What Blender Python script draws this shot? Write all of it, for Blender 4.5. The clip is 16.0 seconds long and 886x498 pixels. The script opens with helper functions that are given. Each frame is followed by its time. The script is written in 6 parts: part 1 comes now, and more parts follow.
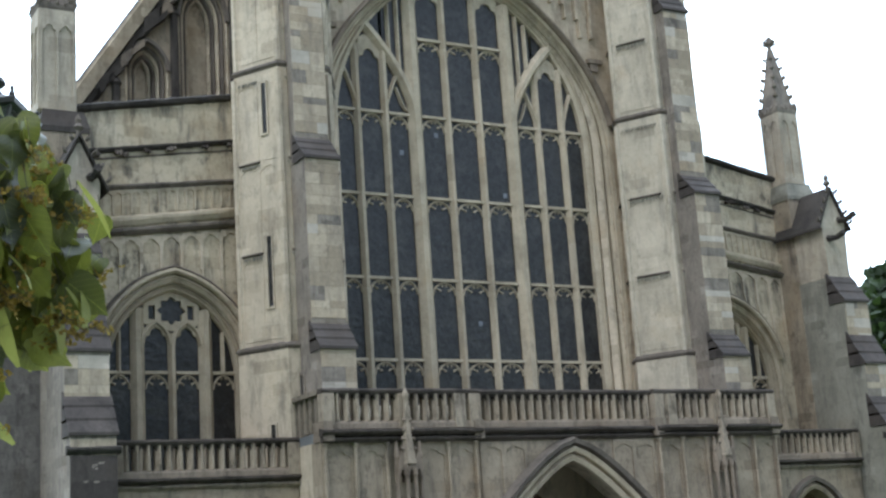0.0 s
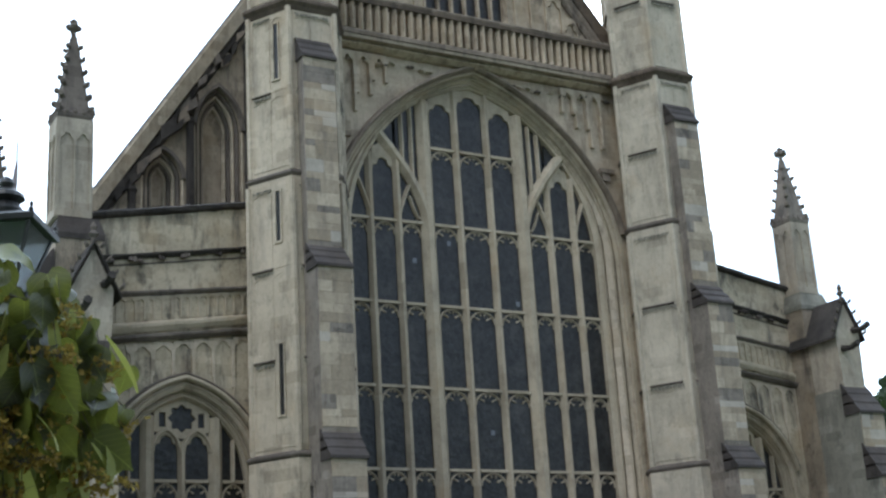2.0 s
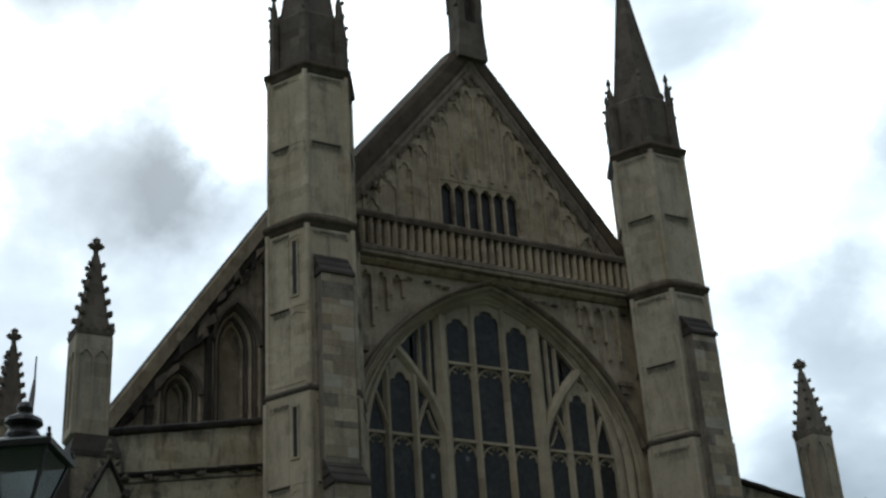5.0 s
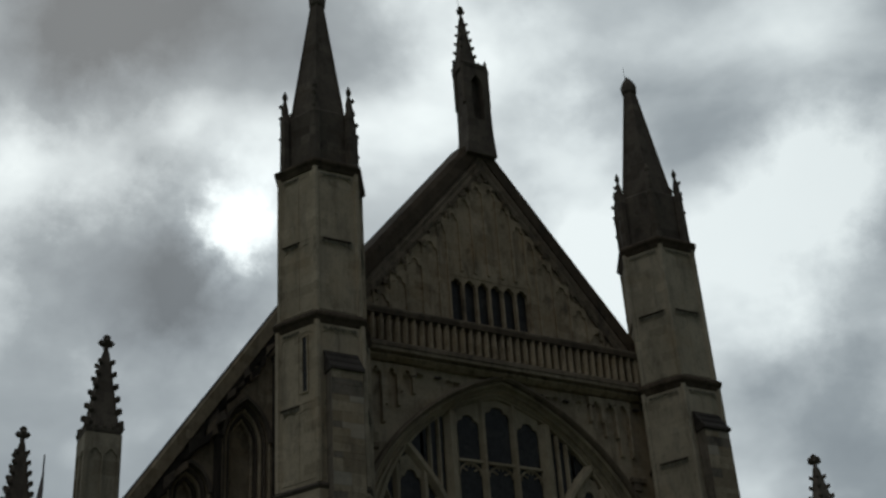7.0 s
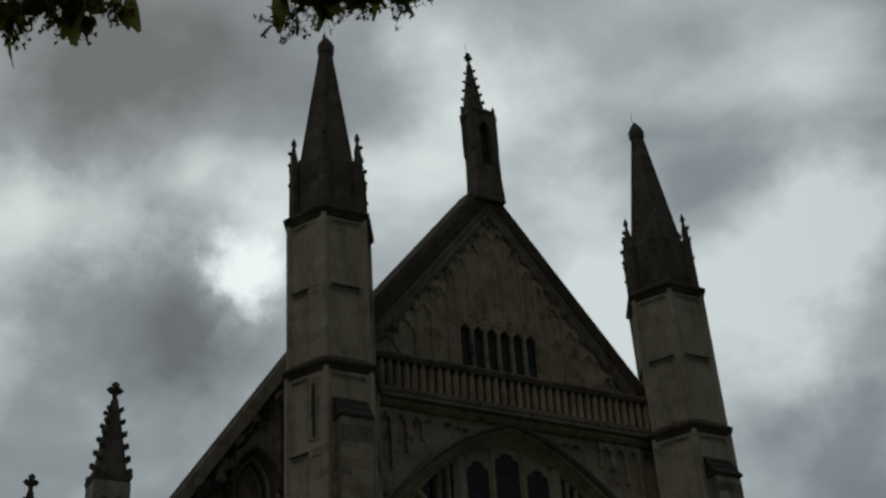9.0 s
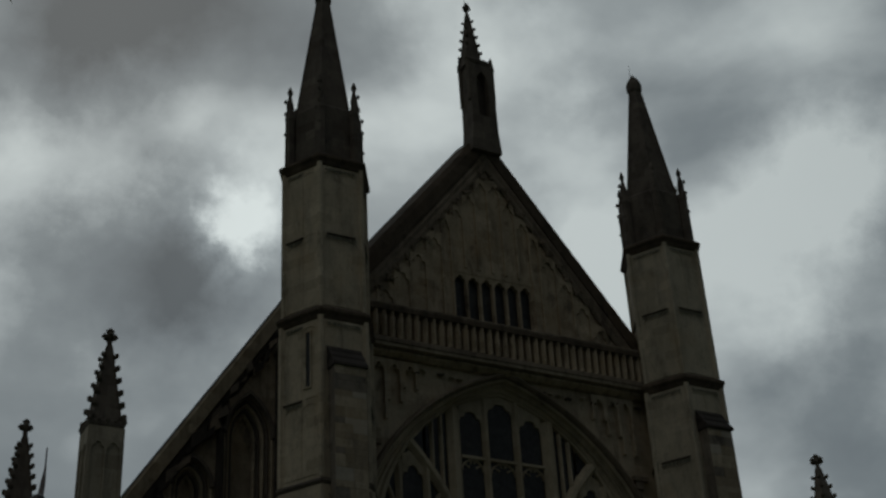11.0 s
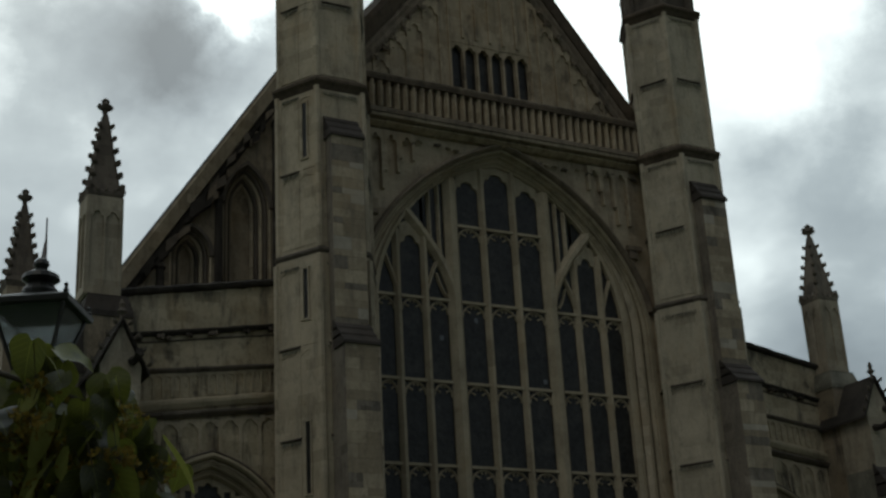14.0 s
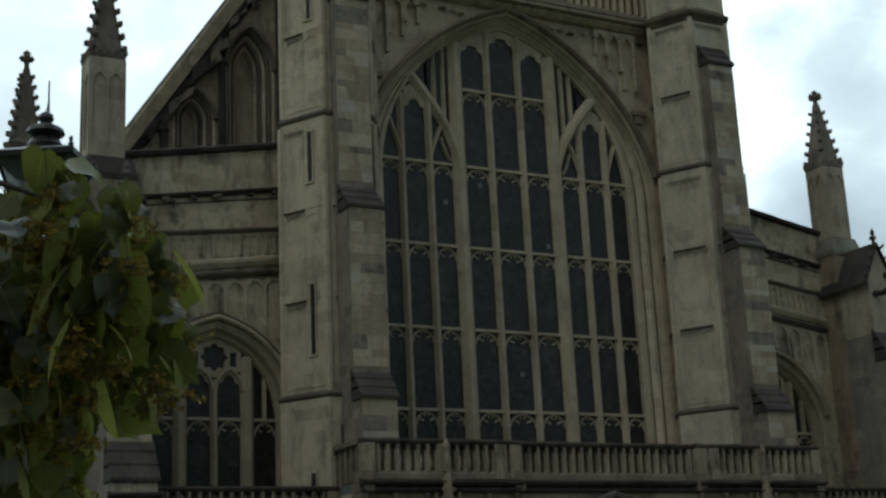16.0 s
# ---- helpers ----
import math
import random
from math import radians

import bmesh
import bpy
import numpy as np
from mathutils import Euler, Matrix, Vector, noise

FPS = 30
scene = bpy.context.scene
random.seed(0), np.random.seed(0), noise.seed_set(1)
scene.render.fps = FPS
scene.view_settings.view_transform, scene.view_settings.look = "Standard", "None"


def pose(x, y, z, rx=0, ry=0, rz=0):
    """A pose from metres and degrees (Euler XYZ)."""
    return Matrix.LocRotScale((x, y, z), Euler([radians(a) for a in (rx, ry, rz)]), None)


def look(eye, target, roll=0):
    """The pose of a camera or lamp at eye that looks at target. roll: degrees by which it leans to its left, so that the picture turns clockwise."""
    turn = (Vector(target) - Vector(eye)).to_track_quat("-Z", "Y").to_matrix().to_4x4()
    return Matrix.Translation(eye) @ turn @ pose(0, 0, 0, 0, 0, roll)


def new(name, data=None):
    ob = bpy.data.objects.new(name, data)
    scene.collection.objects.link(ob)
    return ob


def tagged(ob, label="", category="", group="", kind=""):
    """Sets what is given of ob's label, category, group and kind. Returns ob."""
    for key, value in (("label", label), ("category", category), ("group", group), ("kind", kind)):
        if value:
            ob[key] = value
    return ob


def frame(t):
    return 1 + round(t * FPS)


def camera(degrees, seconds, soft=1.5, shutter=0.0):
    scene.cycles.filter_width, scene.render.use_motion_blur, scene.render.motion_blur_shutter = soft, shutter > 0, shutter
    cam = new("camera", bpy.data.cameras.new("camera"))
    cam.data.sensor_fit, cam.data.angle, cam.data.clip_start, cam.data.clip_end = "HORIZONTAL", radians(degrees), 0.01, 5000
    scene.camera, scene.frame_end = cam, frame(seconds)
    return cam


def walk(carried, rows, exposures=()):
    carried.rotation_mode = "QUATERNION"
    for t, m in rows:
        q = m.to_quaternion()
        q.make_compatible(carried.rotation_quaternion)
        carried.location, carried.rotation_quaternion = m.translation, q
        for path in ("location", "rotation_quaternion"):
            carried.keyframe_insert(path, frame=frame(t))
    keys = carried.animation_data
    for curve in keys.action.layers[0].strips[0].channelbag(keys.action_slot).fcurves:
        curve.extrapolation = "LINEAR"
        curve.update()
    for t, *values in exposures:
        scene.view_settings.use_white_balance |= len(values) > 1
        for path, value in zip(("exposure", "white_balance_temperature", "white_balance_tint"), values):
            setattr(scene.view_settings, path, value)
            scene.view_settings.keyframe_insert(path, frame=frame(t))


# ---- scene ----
cam = camera(36.0, 16.0, soft=2.5)
walk(cam, [
    (0, look((-21.922, -36.568, 1.578), (-2.629, -2.690, 10.548), -3.88)),
    (0.5, look((-21.938, -36.559, 1.596), (-2.825, -2.812, 11.408), -3.77)),
    (1, look((-21.940, -36.558, 1.626), (-2.853, -3.010, 12.147), -3.52)),
    (1.5, look((-21.942, -36.557, 1.636), (-2.876, -3.234, 12.887), -3.44)),
    (2, look((-21.944, -36.556, 1.658), (-3.175, -3.316, 13.632), -3.52)),
    (2.5, look((-21.946, -36.554, 1.668), (-3.258, -3.632, 14.607), -3.74)),
    (3, look((-21.948, -36.553, 1.681), (-3.424, -3.954, 15.634), -3.68)),
    (3.5, look((-21.950, -36.552, 1.695), (-3.620, -4.367, 16.813), -3.25)),
    (4, look((-21.952, -36.551, 1.708), (-3.854, -4.774, 17.928), -3.59)),
    (4.2, look((-21.953, -36.550, 1.713), (-3.963, -4.883, 18.263), -3.70)),
    (6.5, look((-21.966, -36.543, 1.750), (-5.110, -6.035, 21.375), -3.95)),
    (7, look((-21.969, -36.542, 1.753), (-5.159, -6.389, 21.959), -4.03)),
    (7.5, look((-21.971, -36.540, 1.757), (-5.323, -6.727, 22.590), -4.37)),
    (8, look((-21.974, -36.538, 1.760), (-5.418, -6.935, 22.963), -4.53)),
    (8.2, look((-21.975, -36.538, 1.760), (-5.533, -6.965, 23.093), -4.43)),
    (10.3, look((-21.979, -36.536, 1.752), (-5.523, -6.865, 22.938), -3.67)),
    (10.5, look((-21.979, -36.536, 1.750), (-5.410, -6.844, 22.818), -3.72)),
    (11, look((-21.979, -36.535, 1.740), (-5.249, -6.293, 21.877), -3.44)),
    (11.5, look((-21.980, -36.535, 1.734), (-5.050, -5.620, 20.642), -3.38)),
    (12, look((-21.981, -36.535, 1.726), (-4.842, -5.093, 19.542), -2.99)),
    (12.5, look((-21.982, -36.534, 1.720), (-4.578, -4.774, 18.690), -2.78)),
    (13, look((-21.983, -36.534, 1.713), (-4.505, -4.426, 17.932), -2.82)),
    (13.5, look((-21.984, -36.533, 1.702), (-4.298, -3.984, 16.773), -2.89)),
    (14, look((-21.986, -36.532, 1.697), (-4.126, -3.654, 15.816), -3.18)),
    (14.5, look((-21.987, -36.531, 1.683), (-4.022, -3.312, 14.836), -3.35)),
    (15, look((-21.989, -36.530, 1.663), (-3.789, -3.106, 13.948), -3.24)),
    (15.5, look((-21.990, -36.529, 1.648), (-3.825, -2.784, 13.078), -2.84)),
    (16, look((-21.992, -36.529, 1.621), (-3.841, -2.447, 12.034), -2.72)),
], exposures=[
    (0, 0.60, 5720, 10), (1.5, 0.40, 5670, 10), (2, 0.14, 5660, 10), (2.5, 0.06, 5650, 10), (3.5, -0.44, 5830, 8), (4.2, -0.94, 6010, 7), (6.3, -2.62, 6380, 6), (7, -2.9, 6480, 7), (8.2, -3.12, 6490, 6), (10.3, -3.6, 6480, 5),
    (11, -3.63, 6490, 5), (11.5, -3.52, 6510, 5), (12, -3.12, 6520, 5), (12.5, -2.74, 6560, 5), (13.5, -2.45, 6600, 5), (14.5, -2.06, 6430, 1.5), (16, -1.47, 6190, 0)])

# ---- sky and light: broken cloud, brightest low in the east behind the church ----
world = bpy.data.worlds.new("overcast_sky")
scene.world = world
world.use_nodes = True
wn, wl = world.node_tree.nodes, world.node_tree.links
wn.clear()
w_out = wn.new("ShaderNodeOutputWorld")
w_bg = wn.new("ShaderNodeBackground")
w_sky = wn.new("ShaderNodeTexSky")
w_sky.sky_type, w_sky.sun_disc, w_sky.sun_elevation, w_sky.sun_rotation = "NISHITA", False, radians(42), radians(12)
w_co = wn.new("ShaderNodeTexCoord")


def wmath(op, a, b=None, c=None):
    n = wn.new("ShaderNodeMath")
    n.operation = op
    for i, v in enumerate((a, b, c)):
        if v is None:
            continue
        if isinstance(v, (int, float)):
            n.inputs[i].default_value = v
        else:
            wl.new(v, n.inputs[i])
    return n.outputs[0]


def wnoise(scale, detail, rough, offset, warp):
    m = wn.new("ShaderNodeMapping")
    m.inputs["Location"].default_value = offset
    m.inputs["Scale"].default_value = (1.0, 1.0, 1.7)
    wl.new(w_co.outputs["Generated"], m.inputs["Vector"])
    n = wn.new("ShaderNodeTexNoise")
    n.inputs["Scale"].default_value, n.inputs["Detail"].default_value = scale, detail
    n.inputs["Roughness"].default_value, n.inputs["Distortion"].default_value = rough, warp
    wl.new(m.outputs["Vector"], n.inputs["Vector"])
    return n.outputs["Fac"]


def wwarped(scale, amount):
    """The sky direction, pushed about by a noise, so that soft patches get torn edges."""
    n = wn.new("ShaderNodeTexNoise")
    n.inputs["Scale"].default_value, n.inputs["Detail"].default_value, n.inputs["Roughness"].default_value = scale, 7.0, 0.6
    wl.new(w_co.outputs["Generated"], n.inputs["Vector"])
    d = wn.new("ShaderNodeVectorMath")
    d.operation = "SUBTRACT"
    wl.new(n.outputs["Color"], d.inputs[0])
    d.inputs[1].default_value = (0.5, 0.5, 0.5)
    k = wn.new("ShaderNodeVectorMath")
    k.operation = "MULTIPLY_ADD"
    wl.new(d.outputs[0], k.inputs[0])
    k.inputs[1].default_value = (amount, amount, amount)
    wl.new(w_co.outputs["Generated"], k.inputs[2])
    u = wn.new("ShaderNodeVectorMath")
    u.operation = "NORMALIZE"
    wl.new(k.outputs[0], u.inputs[0])
    return u.outputs[0]


w_torn = wwarped(8.0, 0.15)


def wlobe(direction, sharp):
    """A soft glow about a direction of the sky, 1 at its middle."""
    d = wn.new("ShaderNodeVectorMath")
    d.operation = "DOT_PRODUCT"
    d.inputs[1].default_value = Vector(direction).normalized()
    wl.new(w_torn, d.inputs[0])
    return wmath("POWER", wmath("MAXIMUM", d.outputs["Value"], 0.0), sharp)


w_low = wnoise(3.0, 3.0, 0.5, (3.1, 1.7, 0.4), 0.3)
w_fine = wnoise(4.6, 7.0, 0.5, (0.3, 5.2, 1.1), 0.15)
w_mix = wmath("ADD", wmath("MULTIPLY", w_low, 0.42), wmath("MULTIPLY", w_fine, 0.58))
# banks of cloud and the gaps between them, with ragged edges
for way, sharp, push in (((0.188, 0.752, 0.632), 149, -0.19), ((0.316, 0.696, 0.645), 809, -0.06), ((0.310, 0.726, 0.614), 1165, 0.07),
                         ((0.161, 0.826, 0.541), 518, 0.06), ((0.228, 0.770, 0.596), 689, 0.09), ((0.295, 0.776, 0.558), 809, 0.08),
                         ((0.286, 0.801, 0.525), 3235, 0.28), ((0.202, 0.845, 0.495), 455, -0.15), ((0.275, 0.827, 0.491), 962, -0.17),
                         ((0.236, 0.826, 0.511), 1820, -0.07), ((0.154, 0.869, 0.471), 809, -0.08), ((0.180, 0.893, 0.411), 689, -0.03),
                         ((0.379, 0.700, 0.606), 455, 0.14), ((0.414, 0.656, 0.631), 1438, 0.09), ((0.514, 0.596, 0.617), 323, -0.03),
                         ((0.590, 0.579, 0.562), 518, -0.03), ((0.530, 0.699, 0.480), 1290, 0.32), ((0.619, 0.598, 0.509), 962, 0.12),
                         ((0.607, 0.648, 0.459), 689, 0.15), ((0.643, 0.564, 0.518), 1165, 0.12), ((0.672, 0.619, 0.407), 1165, -0.06),
                         ((0.627, 0.674, 0.389), 2377, -0.05), ((0.661, 0.667, 0.344), 1438, 0.04), ((0.615, 0.520, 0.592), 689, 0.05),
                         ((0.672, 0.650, 0.354), 962, -0.12), ((0.666, 0.690, 0.282), 962, -0.10), ((0.695, 0.676, 0.244), 1165, -0.06),
                         ((0.141, 0.774, 0.617), 500, -0.11),
                         ((0.230, 0.778, 0.584), 700, 0.08),
                         ((0.325, 0.719, 0.615), 1500, -0.05),
                         ((0.271, 0.783, 0.559), 2500, -0.05),
                         ((0.585, 0.597, 0.548), 260, 0.05),
                         ((0.478, 0.683, 0.552), 700, 0.10),
                         ((0.257, 0.771, 0.583), 1500, -0.02),
                         ((0.202, 0.850, 0.487), 420, -0.09),
                         ((0.140, 0.813, 0.565), 450, 0.09),
                         ((0.199, 0.797, 0.570), 1000, 0.05),
                         ((0.161, 0.761, 0.629), 420, -0.06),
                         ((0.407, 0.650, 0.642), 900, -0.08),
                         ((0.490, 0.689, 0.534), 900, 0.06),
                         ((0.638, 0.569, 0.520), 900, 0.05),
                         ((0.618, 0.524, 0.586), 700, -0.04)):
    w_mix = wmath("MULTIPLY_ADD", wlobe(way, sharp), push, w_mix)
w_ramp = wn.new("ShaderNodeValToRGB")
wl.new(w_mix, w_ramp.inputs["Fac"])
el = w_ramp.color_ramp.elements
el[0].position, el[0].color = 0.24, (0.12, 0.138, 0.15, 1)
el[1].position, el[1].color = 0.66, (0.915, 0.975, 0.985, 1)
for at, col in ((0.36, (0.235, 0.266, 0.288, 1)), (0.45, (0.33, 0.368, 0.39, 1)), (0.52, (0.505, 0.55, 0.572, 1)), (0.59, (0.73, 0.785, 0.803, 1))):
    e = el.new(at)
    e.color = col
w_east = wmath("ADD", wmath("MULTIPLY", wlobe((0.28, 0.80, 0.52), 1.6), 5.8), 1.1)
w_glow = wmath("ADD", w_east, wmath("MULTIPLY", wlobe((0.293, 0.801, 0.522), 700.0), 1.8))
w_mul = wn.new("ShaderNodeMix")
w_mul.data_type, w_mul.blend_type = "RGBA", "MULTIPLY"
w_mul.inputs["Factor"].default_value = 1.0
wl.new(w_ramp.outputs["Color"], w_mul.inputs["A"])
wl.new(w_glow, w_mul.inputs["B"])
w_add = wn.new("ShaderNodeMix")
w_add.data_type, w_add.blend_type = "RGBA", "ADD"
w_add.inputs["Factor"].default_value = 0.05
wl.new(w_mul.outputs["Result"], w_add.inputs["A"])
wl.new(w_sky.outputs["Color"], w_add.inputs["B"])
wl.new(w_add.outputs["Result"], w_bg.inputs["Color"])
w_bg.inputs["Strength"].default_value = 1.0
wl.new(w_bg.outputs["Background"], w_out.inputs["Surface"])

sun = new("sun", bpy.data.lights.new("sun", "SUN"))
sun.data.energy, sun.data.angle, sun.data.color = 1.05, radians(30), (1.0, 0.93, 0.82)
sun.matrix_world = look((-40, -25, 60), (0, 0, 10))


# ---- materials ----
def mat_new(name):
    m = bpy.data.materials.new(name)
    m.use_nodes = True
    nt = m.node_tree
    return m, nt, nt.nodes["Principled BSDF"]


def mixed(nt, a, b, fac, blend="MIX"):
    n = nt.nodes.new("ShaderNodeMix")
    n.data_type, n.blend_type = "RGBA", blend
    for key, v in (("A", a), ("B", b), ("Factor", fac)):
        if isinstance(v, (int, float)):
            n.inputs[key].default_value = v
        elif isinstance(v, tuple):
            n.inputs[key].default_value = (*v, 1)
        else:
            nt.links.new(v, n.inputs[key])
    return n.outputs["Result"]


def noise_fac(nt, vec, scale, detail, lo, hi, stretch=None, rough=0.55):
    if stretch:
        mp = nt.nodes.new("ShaderNodeMapping")
        mp.inputs["Scale"].default_value = stretch
        nt.links.new(vec, mp.inputs["Vector"])
        vec = mp.outputs["Vector"]
    n = nt.nodes.new("ShaderNodeTexNoise")
    n.inputs["Scale"].default_value, n.inputs["Detail"].default_value, n.inputs["Roughness"].default_value = scale, detail, rough
    nt.links.new(vec, n.inputs["Vector"])
    r = nt.nodes.new("ShaderNodeMapRange")
    r.inputs["From Min"].default_value, r.inputs["From Max"].default_value = lo, hi
    nt.links.new(n.outputs["Fac"], r.inputs["Value"])
    return r.outputs["Result"]


def bumped(nt, bsdf, height, strength, distance):
    b = nt.nodes.new("ShaderNodeBump")
    b.inputs["Strength"].default_value, b.inputs["Distance"].default_value = strength, distance
    nt.links.new(height, b.inputs["Height"])
    nt.links.new(b.outputs["Normal"], bsdf.inputs["Normal"])


def world_place(nt):
    g = nt.nodes.new("ShaderNodeNewGeometry")
    return g.outputs["Position"]


def stone(name, pale, warm, grime, grime_amount=0.5, block=(0.62, 0.31), rough=0.9, lichen=0.25, single=False):
    """Weathered limestone: courses of blocks of slightly different tone, rain streaks, blotches and fine grain."""
    m, nt, bsdf = mat_new(name)
    pos = world_place(nt)
    sep = nt.nodes.new("ShaderNodeSeparateXYZ")
    nt.links.new(pos, sep.inputs[0])
    ad = nt.nodes.new("ShaderNodeMath")
    ad.operation = "MULTIPLY_ADD"
    ad.inputs[1].default_value = -0.6
    nt.links.new(sep.outputs["Y"], ad.inputs[0])
    nt.links.new(sep.outputs["X"], ad.inputs[2])
    cb = nt.nodes.new("ShaderNodeCombineXYZ")
    nt.links.new(ad.outputs[0], cb.inputs[0])
    nt.links.new(sep.outputs["Z"], cb.inputs[1])
    br = nt.nodes.new("ShaderNodeTexBrick")
    br.inputs["Scale"].default_value = 1.0
    br.inputs["Brick Width"].default_value, br.inputs["Row Height"].default_value = block
    br.inputs["Mortar Size"].default_value, br.inputs["Mortar Smooth"].default_value = 0.007, 0.8
    br.inputs["Color1"].default_value, br.inputs["Color2"].default_value, br.inputs["Mortar"].default_value = (0, 0, 0, 1), (1, 1, 1, 1), (0.12, 0.12, 0.12, 1)
    br.inputs["Bias"].default_value = 0.0
    nt.links.new(cb.outputs[0], br.inputs["Vector"])
    tones = nt.nodes.new("ShaderNodeValToRGB")
    info = nt.nodes.new("ShaderNodeObjectInfo")
    nt.links.new(info.outputs["Random"] if single else br.outputs["Color"], tones.inputs["Fac"])
    te = tones.color_ramp.elements
    mean = tuple((p + q) / 2 for p, q in zip(pale, warm))
    te[0].position, te[0].color = 0.0, (*[c * 0.70 for c in warm], 1)
    te[1].position, te[1].color = 1.0, (*[min(1, c * 1.16) for c in pale], 1)
    steps = ((0.2, tuple(c * 0.8 for c in warm)), (0.42, tuple(c * 0.9 for c in mean)), (0.72, mean), (0.9, pale)) if single else ((0.06, tuple(c * 0.86 for c in warm)), (0.15, mean), (0.84, mean), (0.94, pale))
    for at, col in steps:
        t = te.new(at)
        t.color = (*col, 1)
    blocks = tones.outputs["Color"]
    big = noise_fac(nt, pos, 0.9, 6, 0.40, 0.68, None, 0.62)
    bg = nt.nodes.new("ShaderNodeMath")
    bg.operation = "MULTIPLY"
    bg.inputs[1].default_value = 0.75
    nt.links.new(big, bg.inputs[0])
    col = mixed(nt, blocks, tuple(c * 0.62 for c in warm), bg.outputs[0])
    fine = noise_fac(nt, pos, 14.0, 5, 0.25, 0.8)
    fm = nt.nodes.new("ShaderNodeMath")
    fm.operation = "MULTIPLY"
    fm.inputs[1].default_value = 0.3
    nt.links.new(fine, fm.inputs[0])
    col = mixed(nt, col, tuple(min(1, c * 1.18) for c in pale), fm.outputs[0])
    streak = noise_fac(nt, pos, 2.0, 7, 0.50, 0.70, (1.3, 1.3, 0.26), 0.72)
    sm = nt.nodes.new("ShaderNodeMath")
    sm.operation = "MULTIPLY"
    sm.inputs[1].default_value = grime_amount
    nt.links.new(streak, sm.inputs[0])
    col = mixed(nt, col, grime, sm.outputs[0])
    spot = noise_fac(nt, pos, 3.1, 7, 0.57, 0.68, None, 0.7)
    sp = nt.nodes.new("ShaderNodeMath")
    sp.operation = "MULTIPLY"
    sp.inputs[1].default_value = lichen
    nt.links.new(spot, sp.inputs[0])
    col = mixed(nt, col, tuple(c * 0.45 for c in warm), sp.outputs[0])
    pit = noise_fac(nt, pos, 7.5, 8, 0.52, 0.66, (1.0, 1.0, 0.75), 0.68)
    pm = nt.nodes.new("ShaderNodeMath")
    pm.operation = "MULTIPLY"
    pm.inputs[1].default_value = 0.5 * grime_amount
    nt.links.new(pit, pm.inputs[0])
    col = mixed(nt, col, tuple(c * 0.5 for c in warm), pm.outputs[0])
    rust = noise_fac(nt, pos, 0.75, 5, 0.54, 0.74, (1.0, 1.0, 0.8), 0.6)
    rm = nt.nodes.new("ShaderNodeMath")
    rm.operation = "MULTIPLY"
    rm.inputs[1].default_value = 0.45
    nt.links.new(rust, rm.inputs[0])
    col = mixed(nt, col, (warm[0] * 0.95, warm[1] * 0.82, warm[2] * 0.66), rm.outputs[0])
    crust = noise_fac(nt, pos, 1.35, 8, 0.56, 0.66, (1.0, 1.0, 0.6), 0.7)
    cm = nt.nodes.new("ShaderNodeMath")
    cm.operation = "MULTIPLY"
    cm.inputs[1].default_value = 0.75 * grime_amount
    nt.links.new(crust, cm.inputs[0])
    col = mixed(nt, col, tuple(c * 0.6 for c in grime), cm.outputs[0])
    nt.links.new(col, bsdf.inputs["Base Color"])
    bsdf.inputs["Roughness"].default_value = rough
    bsdf.inputs["Specular IOR Level"].default_value = 0.25
    hm = nt.nodes.new("ShaderNodeMath")
    hm.operation = "MULTIPLY_ADD"
    hm.inputs[1].default_value = -0.5
    if not single:
        nt.links.new(br.outputs["Fac"], hm.inputs[0])
    nt.links.new(fine, hm.inputs[2])
    bumped(nt, bsdf, hm.outputs[0], 0.35, 0.02)
    return m


ashlar = stone("ashlar_limestone", (0.620, 0.535, 0.413), (0.538, 0.447, 0.328), (0.191, 0.168, 0.141), 0.6, (0.66, 0.33))
ashlar_green = stone("algae_greened_limestone", (0.597, 0.527, 0.416), (0.496, 0.431, 0.328), (0.181, 0.164, 0.139), 0.55, (0.7, 0.34))
facing = stone("facing_stone", (0.555, 0.468, 0.354), (0.411, 0.333, 0.239), (0.171, 0.148, 0.127), 0.6, single=True, lichen=0.4)
aisle_stone = stone("stained_aisle_limestone", (0.581, 0.500, 0.372), (0.468, 0.390, 0.273), (0.069, 0.064, 0.062), 1.0, (0.8, 0.34), 0.92, 0.5)
ochre = stone("ochre_limestone", (0.545, 0.448, 0.333), (0.442, 0.353, 0.247), (0.128, 0.103, 0.082), 0.8, lichen=0.4)
# Dark version of the rubble stone, with tree shade put into its colour.
shaded_rubble = stone("rubble_in_shade", (0.203, 0.183, 0.169), (0.122, 0.110, 0.102), (0.054, 0.049, 0.048), 0.75, (0.36, 0.27), 0.95, 0.6)
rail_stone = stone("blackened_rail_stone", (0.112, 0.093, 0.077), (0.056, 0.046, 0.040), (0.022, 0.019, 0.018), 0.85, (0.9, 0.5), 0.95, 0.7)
ashlar_grey = stone("grey_limestone", (0.401, 0.334, 0.251), (0.296, 0.241, 0.175), (0.096, 0.082, 0.072), 0.85, lichen=0.55)
ashlar_warm = stone("brown_limestone", (0.564, 0.475, 0.360), (0.445, 0.362, 0.262), (0.124, 0.104, 0.085), 0.65, lichen=0.35)
carved = stone("carved_limestone", (0.538, 0.462, 0.348), (0.456, 0.382, 0.273), (0.191, 0.165, 0.134), 0.45, (1.5, 0.9), 0.85, 0.25)
baluster_stone = stone("stained_balustrade_stone", (0.320, 0.270, 0.209), (0.203, 0.170, 0.129), (0.054, 0.047, 0.042), 0.9, (0.9, 0.6), 0.92, 0.5)
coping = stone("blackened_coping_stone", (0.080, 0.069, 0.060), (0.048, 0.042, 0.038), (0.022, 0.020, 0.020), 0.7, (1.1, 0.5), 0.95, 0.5)
